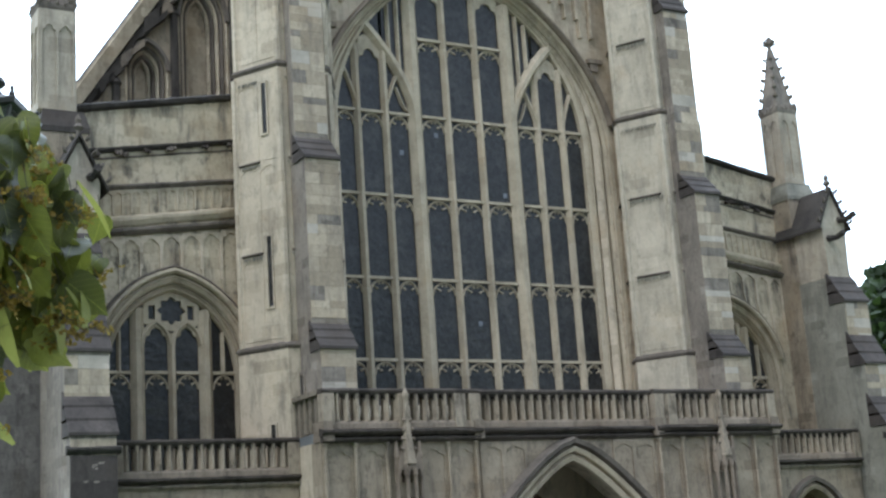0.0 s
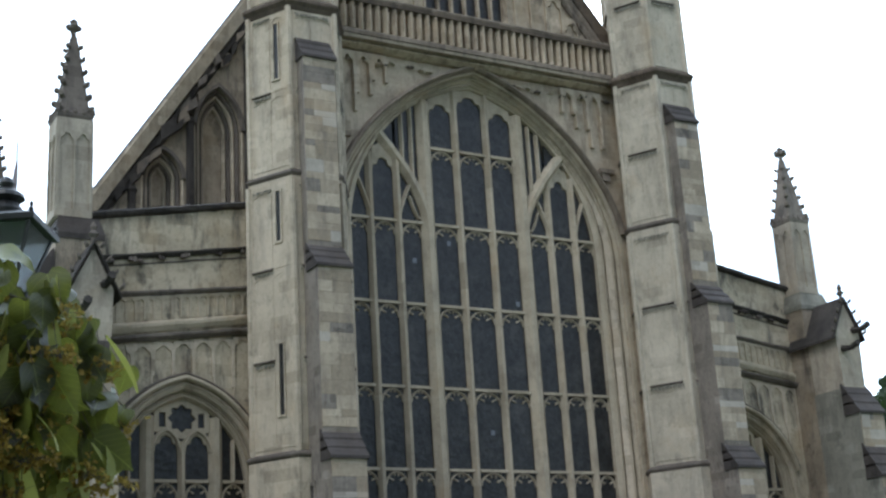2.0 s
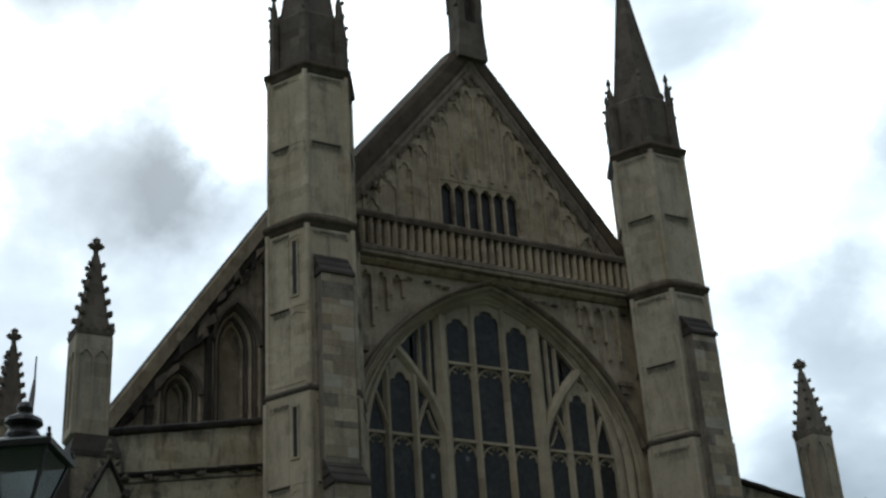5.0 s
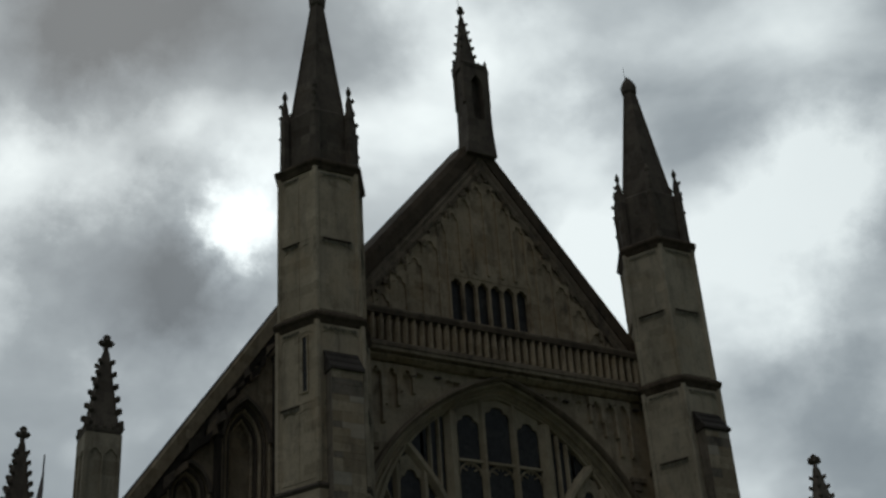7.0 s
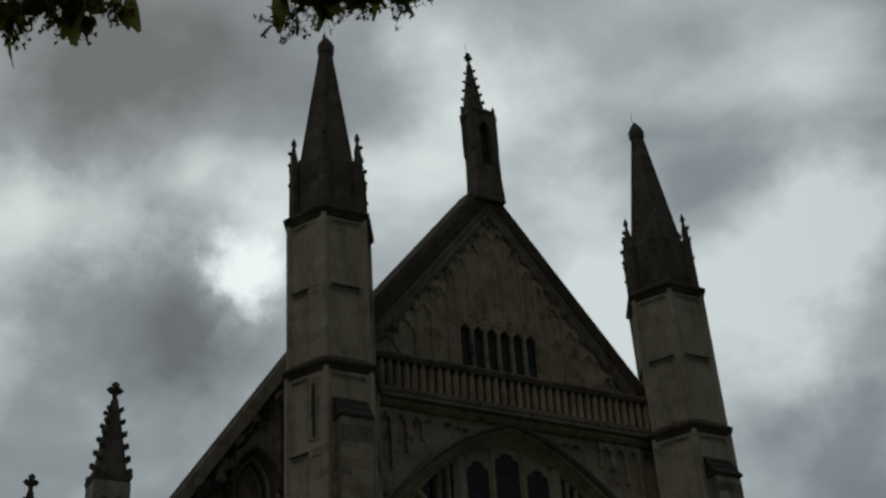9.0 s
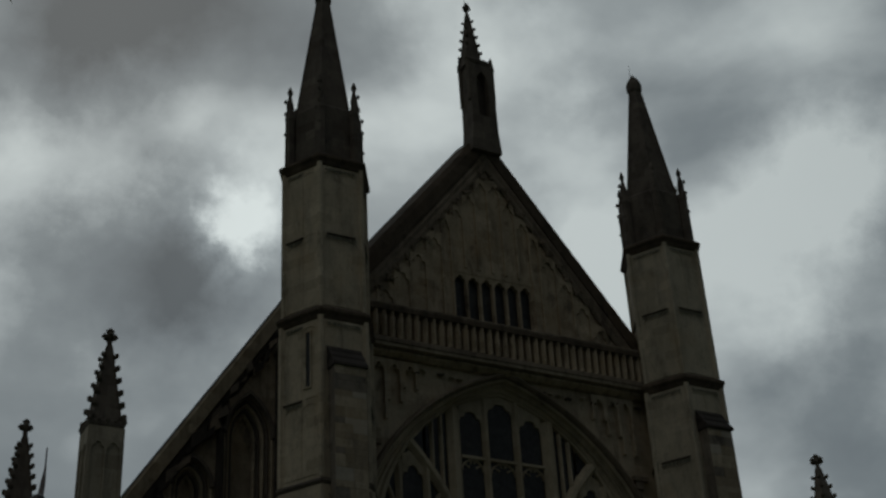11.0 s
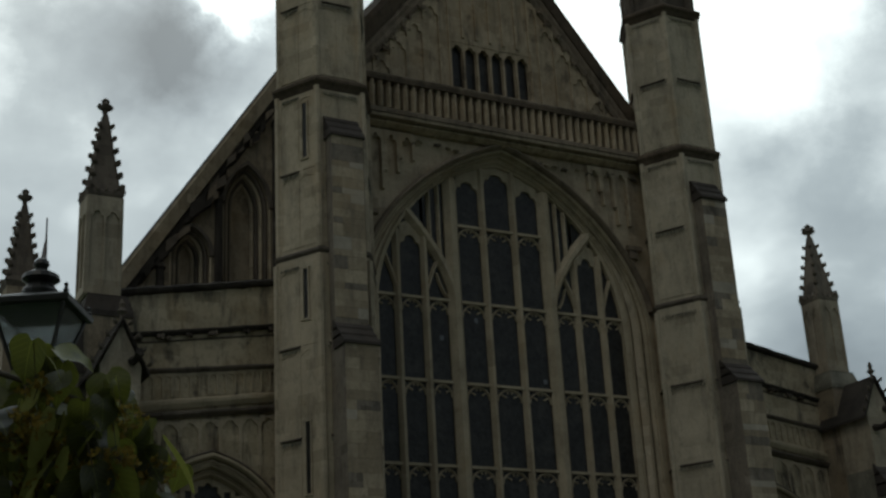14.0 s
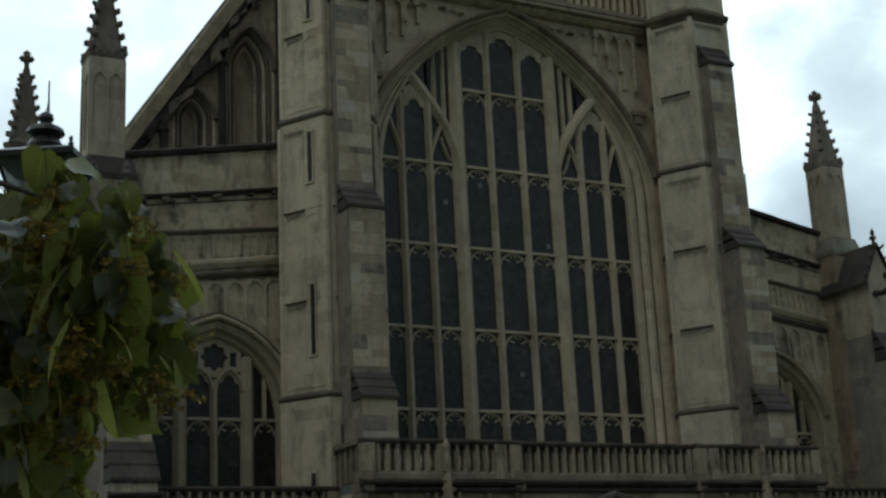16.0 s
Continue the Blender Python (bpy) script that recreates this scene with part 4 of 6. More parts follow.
        # Flat dark sheet in glass material stands in for the shaded opening.
        bm = bmesh.new()
        box(bm, -0.12, 0.12, -0.012, -0.004, 6.2, 6.8, m)
        part("pane", bm, glass, fr)
    else:
        m = face_frame(cx, cy, 1.72, -150)
        bm = bmesh.new()
        box(bm, -0.35, 0.35, -0.02, -0.006, 5.1, 6.35, m)
        part("doorway", bm, wood, tur, "low dark roof doorway")
    # stepped buttress with slabbed weatherings
    w = 0.51
    steps = [(12.7, 19.29, -3.02, 20.15, -2.5), (7.3, 12.7, -3.60, 13.5, -2.95), (0.0, 7.3, -4.09, 8.1, -3.55)]
    for z0, z1, y, zb, yb in steps:
        bm = bmesh.new()
        box(bm, cx - w, cx + w, y, -2.2, z0, z1)
        part("buttress_stage", bm, rubble, tur)
        if z1 > 5:
            PIECES.append((tur, cx - w, cx + w, y - 0.001, max(z0 + (0.9 if z0 > 1 else 4.7), 5.0), z1 - 0.02, int(z1 * 10 + cx)))
        n = 3
        for k in range(n):
            s0, s1 = k / n, (k + 1) / n
            ya, yc = y - 0.09 + (yb - y + 0.09) * s0, y - 0.09 + (yb - y + 0.09) * s1 + 0.03
            za, zc = z1 + (zb - z1) * s0, z1 + (zb - z1) * s1
            bm = bmesh.new()
            loft(bm, [[(x, yy, zz) for yy, zz in ((ya, za - 0.03), (ya, za + 0.05), (yc, zc + 0.035), (yb + 0.05, zc + 0.035), (yb + 0.05, za - 0.03))] for x in (cx - w - 0.05, cx + w + 0.05)])
            part("weathering_slab", bm, slate, tur)
    # top stage, corner pinnacles and spire
    bm = bmesh.new()
    turned(bm, cx, cy, [(1.16, 26.9), (1.14, 29.25), (1.0, 29.4)], 6)
    part("spire_drum", bm, weathered, tur)
    for k in range(6):
        a = math.pi / 3 * k
        x, y = cx + 1.26 * math.cos(a), cy + 1.26 * math.sin(a)
        bm = bmesh.new()
        turned(bm, x, y, [(0.19, 26.9), (0.17, 28.9), (0.2, 29.0), (0.13, 29.35), (0.14, 29.6), (0.05, 30.05), (0.10, 30.12), (0.10, 30.2), (0.02, 30.42)], 6)
        part("corner_pinnacle", bm, weathered, tur)
        for zz in (29.25, 28.4, 29.75):
            bm = bmesh.new()
            turned(bm, cx + 1.42 * math.cos(a), cy + 1.42 * math.sin(a), [(0.03, zz - 0.09), (0.075, zz), (0.02, zz + 0.08)], 5)
            part("crocket", bm, weathered, tur)
    bm = bmesh.new()
    turned(bm, cx, cy, [(1.02, 29.3), (0.24, 34.6)], 6)
    part("spire", bm, weathered, tur)
    for k in range(6):
        a = math.pi / 3 * k
        bm = bmesh.new()
        tube(bm, [(cx + 1.02 * math.cos(a), cy + 1.02 * math.sin(a), 29.3), (cx + 0.24 * math.cos(a), cy + 0.24 * math.sin(a), 34.6)], [0.05, 0.03], 5)
        part("spire_rib", bm, weathered, tur)
    bm = bmesh.new()
    turned(bm, cx, cy, [(0.22, 34.55), (0.30, 34.65), (0.32, 34.95), (0.24, 35.15), (0.10, 35.36), (0.03, 35.48)], 10)
    part("finial", bm, weathered, tur)
    if not slits:
        bm = bmesh.new()
        turned(bm, cx - 0.1, cy, [(0.012, 35.3), (0.006, 36.0)], 5)
        part("lightning_rod", bm, iron, tur)


build_turret(-6.82, True)
build_turret(6.82, False)

# ---- projecting centre porch with its roof balustrade ----
def build_porch():
    por = tagged(thing("porch", "panelled limestone west porch with deep pointed doorway", "porch"), kind="structure")
    bm = bmesh.new()
    hole = [(-2.6, 0.1)] + tudor(0, 2.02, 2.6, 2.12) + [(2.6, 0.1)]
    plate(bm, [(-7.62, 0.0), (-7.62, 4.8), (7.62, 4.8), (7.62, 0.0)], [hole], -4.5, -3.9)
    part("front_wall", bm, ashlar_grey, por)
    path = tudor(0, 2.02, 2.6, 2.12)
    for name, prof, mat in (("inner_order", [(0.0, -4.5), (0.0, -4.62), (0.12, -4.68), (0.26, -4.5)], carved),
                            ("outer_order", [(0.24, -4.5), (0.24, -4.72), (0.36, -4.78), (0.46, -4.5)], carved),
                            ("hood_mould", [(0.44, -4.5), (0.46, -4.84), (0.58, -4.88), (0.66, -4.5)], weathered)):
        bm = bmesh.new()
        sweep(bm, path, prof)
        part(name, bm, mat, por)
    bm = bmesh.new()
    for a, b, y0, y1 in ((-7.62, -7.1, -3.9, -0.6), (7.1, 7.62, -3.9, -0.6), (-7.1, 7.1, -1.0, -0.6)):
        box(bm, a, b, y0 + 0.003, y1, 0, 4.8)
    part("side_walls", bm, ashlar, por)
    bm = bmesh.new()
    box(bm, -7.6, 7.6, -4.5, -0.6, 4.803, 5.05)
    part("roof_slab", bm, lead, por)
    bm = bmesh.new()
    plate(bm, [(-2.0, 0.05)] + arch(0, 1.6, 2.0, 2.1, 10) + [(2.0, 0.05)], [], -1.2, -1.05)
    tagged(part("door_1", bm, wood, None), "dark old oak doors deep inside the porch", "door", kind="structure")
    # panelled piers flanking the doorway, and the breaks of the front
    for s in (-1, 1):
        a, b = (3.05, 7.62)
        x0, x1 = (a, b) if s > 0 else (-b, -a)
        bm = bmesh.new()
        xs = [x0 + (x1 - x0) * i / 5 for i in range(6)]
        holes = [[(p + 0.1, 0.8)] + cusped(p + 0.1, q - 0.1, 4.56, 0.26, 0.25)[::-1] + [(q - 0.1, 0.8)] for p, q in zip(xs, xs[1:])]
        plate(bm, [(x0, 0.0), (x0, 4.75), (x1, 4.75), (x1, 0.0)], holes, -4.545, -4.502)
        part("pier_panelling", bm, ashlar_grey, por)
        for p in xs:
            bm = bmesh.new()
            turned(bm, p + (0.06 if p == xs[0] else -0.06 if p == xs[-1] else 0), -4.6, [(0.06, 0.0), (0.055, 4.62), (0.09, 4.7), (0.09, 4.76)], 6)
            part("shaft", bm, ashlar_grey, por)
        bm = bmesh.new()
        string_course(bm, x0 - 0.08, x1 + 0.08, -4.64, 5.12, 0.24, 0.2)
        string_course(bm, x0 - 0.04, x1 + 0.04, -4.62, 4.93, 0.16, 0.18)
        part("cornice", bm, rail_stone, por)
        # niche with canopy against the pier
        cx = s * 5.3
        nic = thing("statue_niche", "weathered stone niche under a spired canopy", "niche", "niches on the porch")
        for t in (-0.34, -0.12, 0.12, 0.34):
            bm = bmesh.new()
            top = 4.75 if abs(t) > 0.2 else 4.3
            turned(bm, cx + t, -4.84 if abs(t) > 0.2 else -4.95, [(0.06, 1.6), (0.05, top - 0.5), (0.08, top - 0.42), (0.07, top - 0.3), (0.015, top)], 6)
            part("side_shaft", bm, brown_moulding, nic)
        bm = bmesh.new()
        turned(bm, cx, -4.84, [(0.1, 1.35), (0.42, 1.6), (0.42, 1.75)], 6)
        part("pedestal", bm, brown_moulding, nic)
        for a, b in ((-0.36, -0.12), (-0.12, 0.12), (0.12, 0.36)):
            bm = bmesh.new()
            under = cusped(cx + a + 0.03, cx + b - 0.03, 4.05, 0.3, 0.25)
            plate(bm, [(cx + b - 0.03, 3.7), (cx + b, 3.7), (cx + b, 4.15), (cx + (a + b) / 2, 4.5), (cx + a, 4.15), (cx + a, 3.7), (cx + a + 0.03, 3.7)] + under[::-1], [], -4.98 if a == -0.12 else -4.93, -4.7)
            part("canopy_gablet", bm, brown_moulding, nic)
        bm = bmesh.new()
        turned(bm, cx, -4.84, [(0.24, 4.15), (0.15, 4.7), (0.09, 5.2), (0.06, 5.8), (0.10, 5.92), (0.09, 6.0), (0.02, 6.15)], 6)
        part("canopy", bm, baluster_pale, nic)
        for k, zz in enumerate((4.55, 4.8, 5.05, 5.3)):
            for t in (-1, 1):
                bm = bmesh.new()
                turned(bm, cx + t * (0.19 - 0.03 * k), -4.88, [(0.02, zz - 0.06), (0.055, zz), (0.015, zz + 0.07)], 5)
                part("crocket", bm, brown_moulding, nic)
    bm = bmesh.new()
    string_course(bm, -3.0, 3.0, -4.5, 5.12, 0.24, 0.2)
    string_course(bm, -3.0, 3.0, -4.5, 4.93, 0.14, 0.18)
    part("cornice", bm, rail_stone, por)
    for s in (-1, 1):
        bm = bmesh.new()
        box(bm, s * 3.05 - 0.15, s * 3.05 + 0.15, -4.765, -4.2, 4.80, 5.305)
        part("corner_block", bm, brown_moulding, por)
        bm = bmesh.new()
        box(bm, s * 7.5 - 0.15, s * 7.5 + 0.15, -4.775, -4.1, 4.79, 5.305)
        part("corner_block", bm, brown_moulding, por)
    # blind panels over the door arch
    for i in range(8):
        x0 = -2.95 + 0.7375 * i
        x1 = x0 + 0.7375
        za, zc = (2.02 + 2.62 * (1 - min(1.0, abs(q) / 3.15) ** 1.35) for q in (x0, x1))
        if max(za, zc) > 4.2:
            continue
        bm = bmesh.new()
        head = cusped(x0 + 0.06, x1 - 0.06, 4.6, 0.2, 0.15)
        plate(bm, [(x1 - 0.06, zc), (x1, zc), (x1, 4.72), (x0, 4.72), (x0, za), (x0 + 0.06, za)] + head[::-1], [], -4.54, -4.502)
        part("blind_panel", bm, ashlar_grey, por)
    bal = thing("porch_balustrade", "lichened stone balustrade along the porch roof", "balustrade")
    baluster_row(bal, -7.62, -2.98, -4.55, 5.1, 6.15, 16, rail_stone, baluster_pale, [-7.46, -5.3, -3.6, -3.14])
    baluster_row(bal, 2.98, 7.62, -4.55, 5.1, 6.15, 16, rail_stone, baluster_pale, [7.46, 5.3, 3.6, 3.14])
    baluster_row(bal, -2.975, 2.975, -4.38, 5.1, 6.15, 21, rail_stone, baluster_pale, [])
    for s in (-1, 1):
        bm = bmesh.new()
        box(bm, s * 7.5 - 0.14, s * 7.5 + 0.14, -4.38, -2.5, 6.02, 6.148)
        for k in range(5):
            box(bm, s * 7.5 - 0.06, s * 7.5 + 0.06, -4.2 + 0.36 * k, -4.05 + 0.36 * k, 5.1, 6.02)
        part("side_return", bm, baluster_stone, bal)


build_porch()

# ---- aisle ends with raking panelled parapets, windows, outer buttresses and pinnacles ----
def rake_z(x, zo, zi):
    """Height at |x| of a band that runs from zo at 12.4 m out to zi at 8 m."""
    return zo + (zi - zo) * (12.4 - abs(x)) / 4.4


def build_aisle(s):
    suffix = "north" if s < 0 else "south"
    wall = tagged(thing("wall_aisle_" + suffix, "limestone aisle end with raking panelled parapet", "church wall"), kind="structure")
    cx = s * 10.0
    xi, xo = s * 7.6, s * 13.0
    bm = bmesh.new()
    win = [(cx - 2.05, 4.4)] + arch(cx, 7.15, 2.05, 2.7, 12) + [(cx + 2.05, 4.4)]
    plate(bm, [(xi, 0.1), (xi, rake_z(xi, 14.7, 15.5)), (xo, rake_z(xo, 14.7, 15.5)), (xo, 0.1)], [win], -0.25, 0.35)
    part("masonry", bm, aisle_stone, wall)

    def band(name, z_out, z_in, h, proj, mat, label=""):
        b = bmesh.new()
        string_course(b, s * 7.7, s * 12.9, -0.252, rake_z(7.7, z_out, z_in), proj, h, rake_z(12.9, z_out, z_in))
        part(name, b, mat, wall, label)

    bm = bmesh.new()
    worn_run(bm, s * 7.7, s * 12.95, lambda x: [(y, rake_z(x, 14.75, 15.55) + d) for y, d in ((-0.40, -0.14), (-0.43, -0.04), (-0.3, 0.05), (0.45, 0.05), (0.45, -0.2), (-0.25, -0.2))], 31, 0.018)
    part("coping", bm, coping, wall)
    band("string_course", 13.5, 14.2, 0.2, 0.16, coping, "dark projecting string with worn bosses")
    lump = random.Random(40 + s)
    for k in range(6):
        x = s * (8.25 + k * 0.78 + lump.uniform(-0.2, 0.2))
        z = rake_z(x, 13.5, 14.2) - 0.2
        b = bmesh.new()
        for q in range(lump.choice((2, 3, 4))):
            dx = 0.09 * q - 0.12
            tube(b, [(x + dx, -0.22, z + lump.uniform(-0.05, 0.03)), (x + dx + lump.uniform(-0.04, 0.04), -0.38, z + lump.uniform(-0.08, 0.0)), (x + dx, -0.43, z - lump.uniform(0.06, 0.16))],
                 [lump.uniform(0.03, 0.06), lump.uniform(0.05, 0.075), 0.02], 6)
        part("carved_boss", b, rail_stone if k % 2 else weathered, wall, "crumbled carved boss")
    band("worn_fillet", 13.2, 13.88, 0.07, 0.04, weathered)
    band("string_course", 12.42, 12.98, 0.2, 0.14, weathered)
    band("ledge", 11.5, 12.14, 0.34, 0.14, carved)
    band("string_course", 11.14, 11.72, 0.24, 0.2, weathered)
    # raking arcade of blind panels above and below the ledge
    n = 17
    for i in range(n):
        a = s * (8.0 + 4.5 * i / n)
        b_ = s * (8.0 + 4.5 * (i + 1) / n)
        x0, x1 = min(a, b_), max(a, b_)
        zt = min(rake_z(x0, 12.2, 12.76), rake_z(x1, 12.2, 12.76))
        zb = max(rake_z(x0, 11.5, 12.14), rake_z(x1, 11.5, 12.14))
        bm = bmesh.new()
        head = cusped(x0 + 0.03, x1 - 0.03, zt - 0.03, 0.10, 0.2)
        plate(bm, [(x1 - 0.03, zb), (x1, zb), (x1, zt + 0.05), (x0, zt + 0.05), (x0, zb), (x0 + 0.03, zb)] + head[::-1], [], -0.295, -0.252)
        part("blind_panel", bm, carved, wall)
    n = 8
    for i in range(n):
        a = s * (8.0 + 4.7 * i / n)
        b_ = s * (8.0 + 4.7 * (i + 1) / n)
        x0, x1 = min(a, b_), max(a, b_)
        zt = min(rake_z(x0, 10.9, 11.48), rake_z(x1, 10.9, 11.48)) - 0.04
        zb = 7.6
        near = min(abs(x0 - cx), abs(x1 - cx))
        if near < 2.5:
            zb = max(zb, arch_z(near if (x0 - cx) * (x1 - cx) > 0 else 0, 7.15, 2.42, 3.05) + 0.02)
        bm = bmesh.new()
        head = cusped(x0 + 0.05, x1 - 0.05, zt - 0.05, 0.3, 0.16)
        plate(bm, [(x1 - 0.05, zb), (x1, zb), (x1, zt), (x0, zt), (x0, zb), (x0 + 0.05, zb)] + head[::-1], [], -0.30, -0.252)
        part("blind_panel", bm, ashlar, wall)
    path = [(cx - 1.83, 4.4)] + arch(cx, 7.2, 1.83, 2.35, 12) + [(cx + 1.83, 4.4)]
    for name, prof, mat in (("inner_order", [(0.0, 0.35), (0.0, -0.02), (0.1, -0.12), (0.22, 0.0), (0.23, 0.35)], carved),
                            ("outer_order", [(0.22, 0.1), (0.2, -0.18), (0.3, -0.3), (0.42, -0.27), (0.44, 0.1)], ashlar)):
        bm = bmesh.new()
        sweep(bm, path, prof)
        part(name, bm, mat, wall)
    bm = bmesh.new()
    sweep(bm, [p for p in path if p[1] > 7.5], [(0.44, -0.25), (0.45, -0.40), (0.50, -0.46), (0.58, -0.44), (0.62, -0.25)])
    part("hood_mould", bm, carved, wall)
    bm = bmesh.new()
    sweep(bm, [p for p in path if p[1] > 7.5], [(0.622, -0.25), (0.62, -0.41), (0.66, -0.38), (0.68, -0.25)])
    part("drip_edge", bm, weathered, wall)
    for o, y in ((0.06, -0.10), (0.15, -0.13), (0.25, -0.245), (0.35, -0.315)):
        bm = bmesh.new()
        sweep(bm, path, [(o - 0.025, y + 0.06), (o - 0.022, y - 0.02), (o, y - 0.04), (o + 0.022, y - 0.02), (o + 0.025, y + 0.06)])
        part("roll_mould", bm, carved, wall)
    # window
    w = tagged(thing("window_3" if s < 0 else "window_4", "four-light pointed aisle window with dark leaded glass", "window"), kind="structure")

    def top(x):
        return arch_z(x - cx, 7.2, 1.83, 2.35)

    for dx, half in ((-0.98, 0.2), (0.98, 0.2), (0.0, 0.11)):
        bm = bmesh.new()
        bar(bm, [(cx + dx, 4.4), (cx + dx, top(cx + dx) if half > 0.15 else 8.35)], half, -0.08, 0.25)
        part("mullion", bm, carved, w)
    lights = [(cx - 1.83, cx - 1.18), (cx - 0.78, cx - 0.11), (cx + 0.11, cx + 0.78), (cx + 1.18, cx + 1.83)]
    for a, b in lights:
        bm = bmesh.new()
        box(bm, a, b, 0.02, 0.2, 7.2, 7.29)
        part("transom", bm, carved, w)
        bm = bmesh.new()
        pierced_head(bm, a, b, 7.21, 0.42, 0.05, 0.16)
        part("cusped_head", bm, carved, w)
    for a, b in lights[1:3]:
        bm = bmesh.new()
        pts = arch((a + b) / 2, 8.05, (b - a) / 2 + 0.06, 0.62, 7)
        bar(bm, pts, 0.07, -0.04, 0.2)
        part("light_head", bm, carved, w)
        bm = bmesh.new()
        head = cusped(a, b, 8.55, 0.5, 0.2)
        plate(bm, [(b + 0.02, 7.95), (b + 0.02, 8.5), ((a + b) / 2, 8.66), (a - 0.02, 8.5), (a - 0.02, 7.95)] + head[::-1], [], 0.06, 0.16)
        part("cusped_head", bm, carved, w)
    bm = bmesh.new()
    quat = [(cx + (0.36 + 0.05 * math.cos(8 * a)) * math.cos(a), 9.0 + (0.36 + 0.05 * math.cos(8 * a)) * math.sin(a)) for a in [2 * math.pi * k / 32 for k in range(32)]]
    plate(bm, [(cx - 0.8, 8.62), (cx - 0.8, top(cx - 0.8) + 0.05), (cx, 9.6), (cx + 0.8, top(cx + 0.8) + 0.05), (cx + 0.8, 8.62), (cx, 8.42)],
          [quat, [(cx - 0.66, 8.75), (cx - 0.66, 9.15), (cx - 0.47, 9.15), (cx - 0.47, 8.75)], [(cx + 0.47, 8.75), (cx + 0.47, 9.15), (cx + 0.66, 9.15), (cx + 0.66, 8.75)]], 0.04, 0.2)
    part("head_tracery", bm, carved, w)
    for q in (-1, 1):
        bm = bmesh.new()
        bar(bm, [(cx + q * 1.5, 7.25), (cx + q * 1.5, top(cx + q * 1.5))], 0.06, -0.02, 0.2)
        part("mullion", bm, carved, w)
    for a, b in ((cx - 1.85, cx - 1.0), (cx - 1.0, cx), (cx, cx + 1.0), (cx + 1.0, cx + 1.85)):
        for z0, z1 in ((4.4, 7.24), (7.24, 9.6)):
            pts = [(a + (b - a) * i / 4, max(z0 + 0.02, min(z1, top(a + (b - a) * i / 4) + 0.06))) for i in range(5)]
            bm = bmesh.new()
            plate(bm, [(b, z0), (a, z0)] + pts, [], 0.13, 0.145)
            part("pane", bm, glass, w)
    # low aisle porch with balustrade
    lowp = tagged(thing("aisle_porch_" + suffix, "low limestone aisle porch with a small pointed door", "porch"), kind="structure")
    x0, x1 = (s * 7.63, s * 12.65) if s > 0 else (s * 12.65, s * 7.63)
    bm = bmesh.new()
    dcx = s * 10.4
    plate(bm, [(x0, 0), (x0, 4.0), (x1, 4.0), (x1, 0)], [[(dcx - 1.0, 0.05)] + arch(dcx, 1.9, 1.0, 1.25, 8) + [(dcx + 1.0, 0.05)]], -3.0, -2.5)
    box(bm, x0, x1, -2.497, -0.26, 3.75, 4.0)
    part("masonry", bm, ashlar_grey, lowp)
    for prof, mat in (([(0.0, -3.0), (0.0, -3.1), (0.12, -3.16), (0.24, -3.0)], ashlar_grey), ([(0.24, -3.0), (0.24, -3.2), (0.36, -3.22), (0.42, -3.0)], weathered)):
        bm = bmesh.new()
        sweep(bm, arch(dcx, 1.9, 1.0, 1.25, 8), prof)
        part("arch_moulding", bm, mat, lowp)
    bm = bmesh.new()
    box(bm, dcx - 1.1, dcx + 1.1, -2.45, -2.38, 0.02, 3.4)
    tagged(part("door_2" if s < 0 else "door_3", bm, wood, None), "dark oak door in the aisle porch", "door", kind="structure")
    bm = bmesh.new()
    string_course(bm, x0, x1, -3.0, 4.14, 0.22, 0.18)
    part("cornice", bm, rail_stone, lowp)
    bm = bmesh.new()
    string_course(bm, x0, x1, -3.0, 3.97, 0.12, 0.16)
    part("cornice", bm, baluster_stone, lowp)
    bal = thing("aisle_balustrade", "lichened stone balustrade over the aisle porch", "balustrade", "balustrades over the aisle porches")
    baluster_row(bal, x0, x1, -2.95, 4.1, 5.07, 18, rail_stone, baluster_pale, [x0 + 0.16, x1 - 0.16])
    # outer buttress
    bx = s * 13.35
    gz = -0.55 if s < 0 else 0.0
    gx = bx + (0.12 if s < 0 else 0.0)
    but = thing("outer_buttress", "stepped corner buttress with slate weatherings and gabled head", "buttress", "corner buttresses")
    w2 = 0.55
    for z0, z1, y, zb, yb in ((9.45, 10.4, -2.55, 0, 0), (7.2, 9.45, -3.12, 10.5, -2.5), (5.1, 7.2, -3.66, 8.35, -3.08), (0, 5.1, -4.2, 6.15, -3.62)):
        bm = bmesh.new()
        box(bm, bx - w2, bx + w2, y, -0.25 if z0 < 1 else -0.26, z0, z1)
        part("stage", bm, rubble if s < 0 else side_stone, but)
        if zb:
            PIECES.append((but, bx - w2, bx + w2, y - 0.001, max(z0 + 0.85, 4.0), z1 - 0.02, int(z1 * 7 + bx)))
            for k in range(3):
                s0, s1 = k / 3, (k + 1) / 3
                ya, yc = y - 0.08 + (yb - y + 0.08) * s0, y - 0.08 + (yb - y + 0.08) * s1 + 0.03
                za, zc = z1 + (zb - z1) * s0, z1 + (zb - z1) * s1
                bm = bmesh.new()
                loft(bm, [[(x, yy, zz) for yy, zz in ((ya, za - 0.03), (ya, za + 0.05), (yc, zc + 0.035), (yb + 0.05, zc + 0.035), (yb + 0.05, za - 0.03))] for x in (bx - w2 - 0.05, bx + w2 + 0.05)])
                part("weathering_slab", bm, slate, but)
    bm = bmesh.new()
    plate(bm, [(gx - w2 * 0.9, 10.4), (gx - w2, 12.35 + gz), (gx, 13.5 + gz), (gx + w2, 12.35 + gz), (gx + w2 * 0.9, 10.4)], [], -2.55, -0.3)
    part("gabled_head", bm, pin_stone, but)
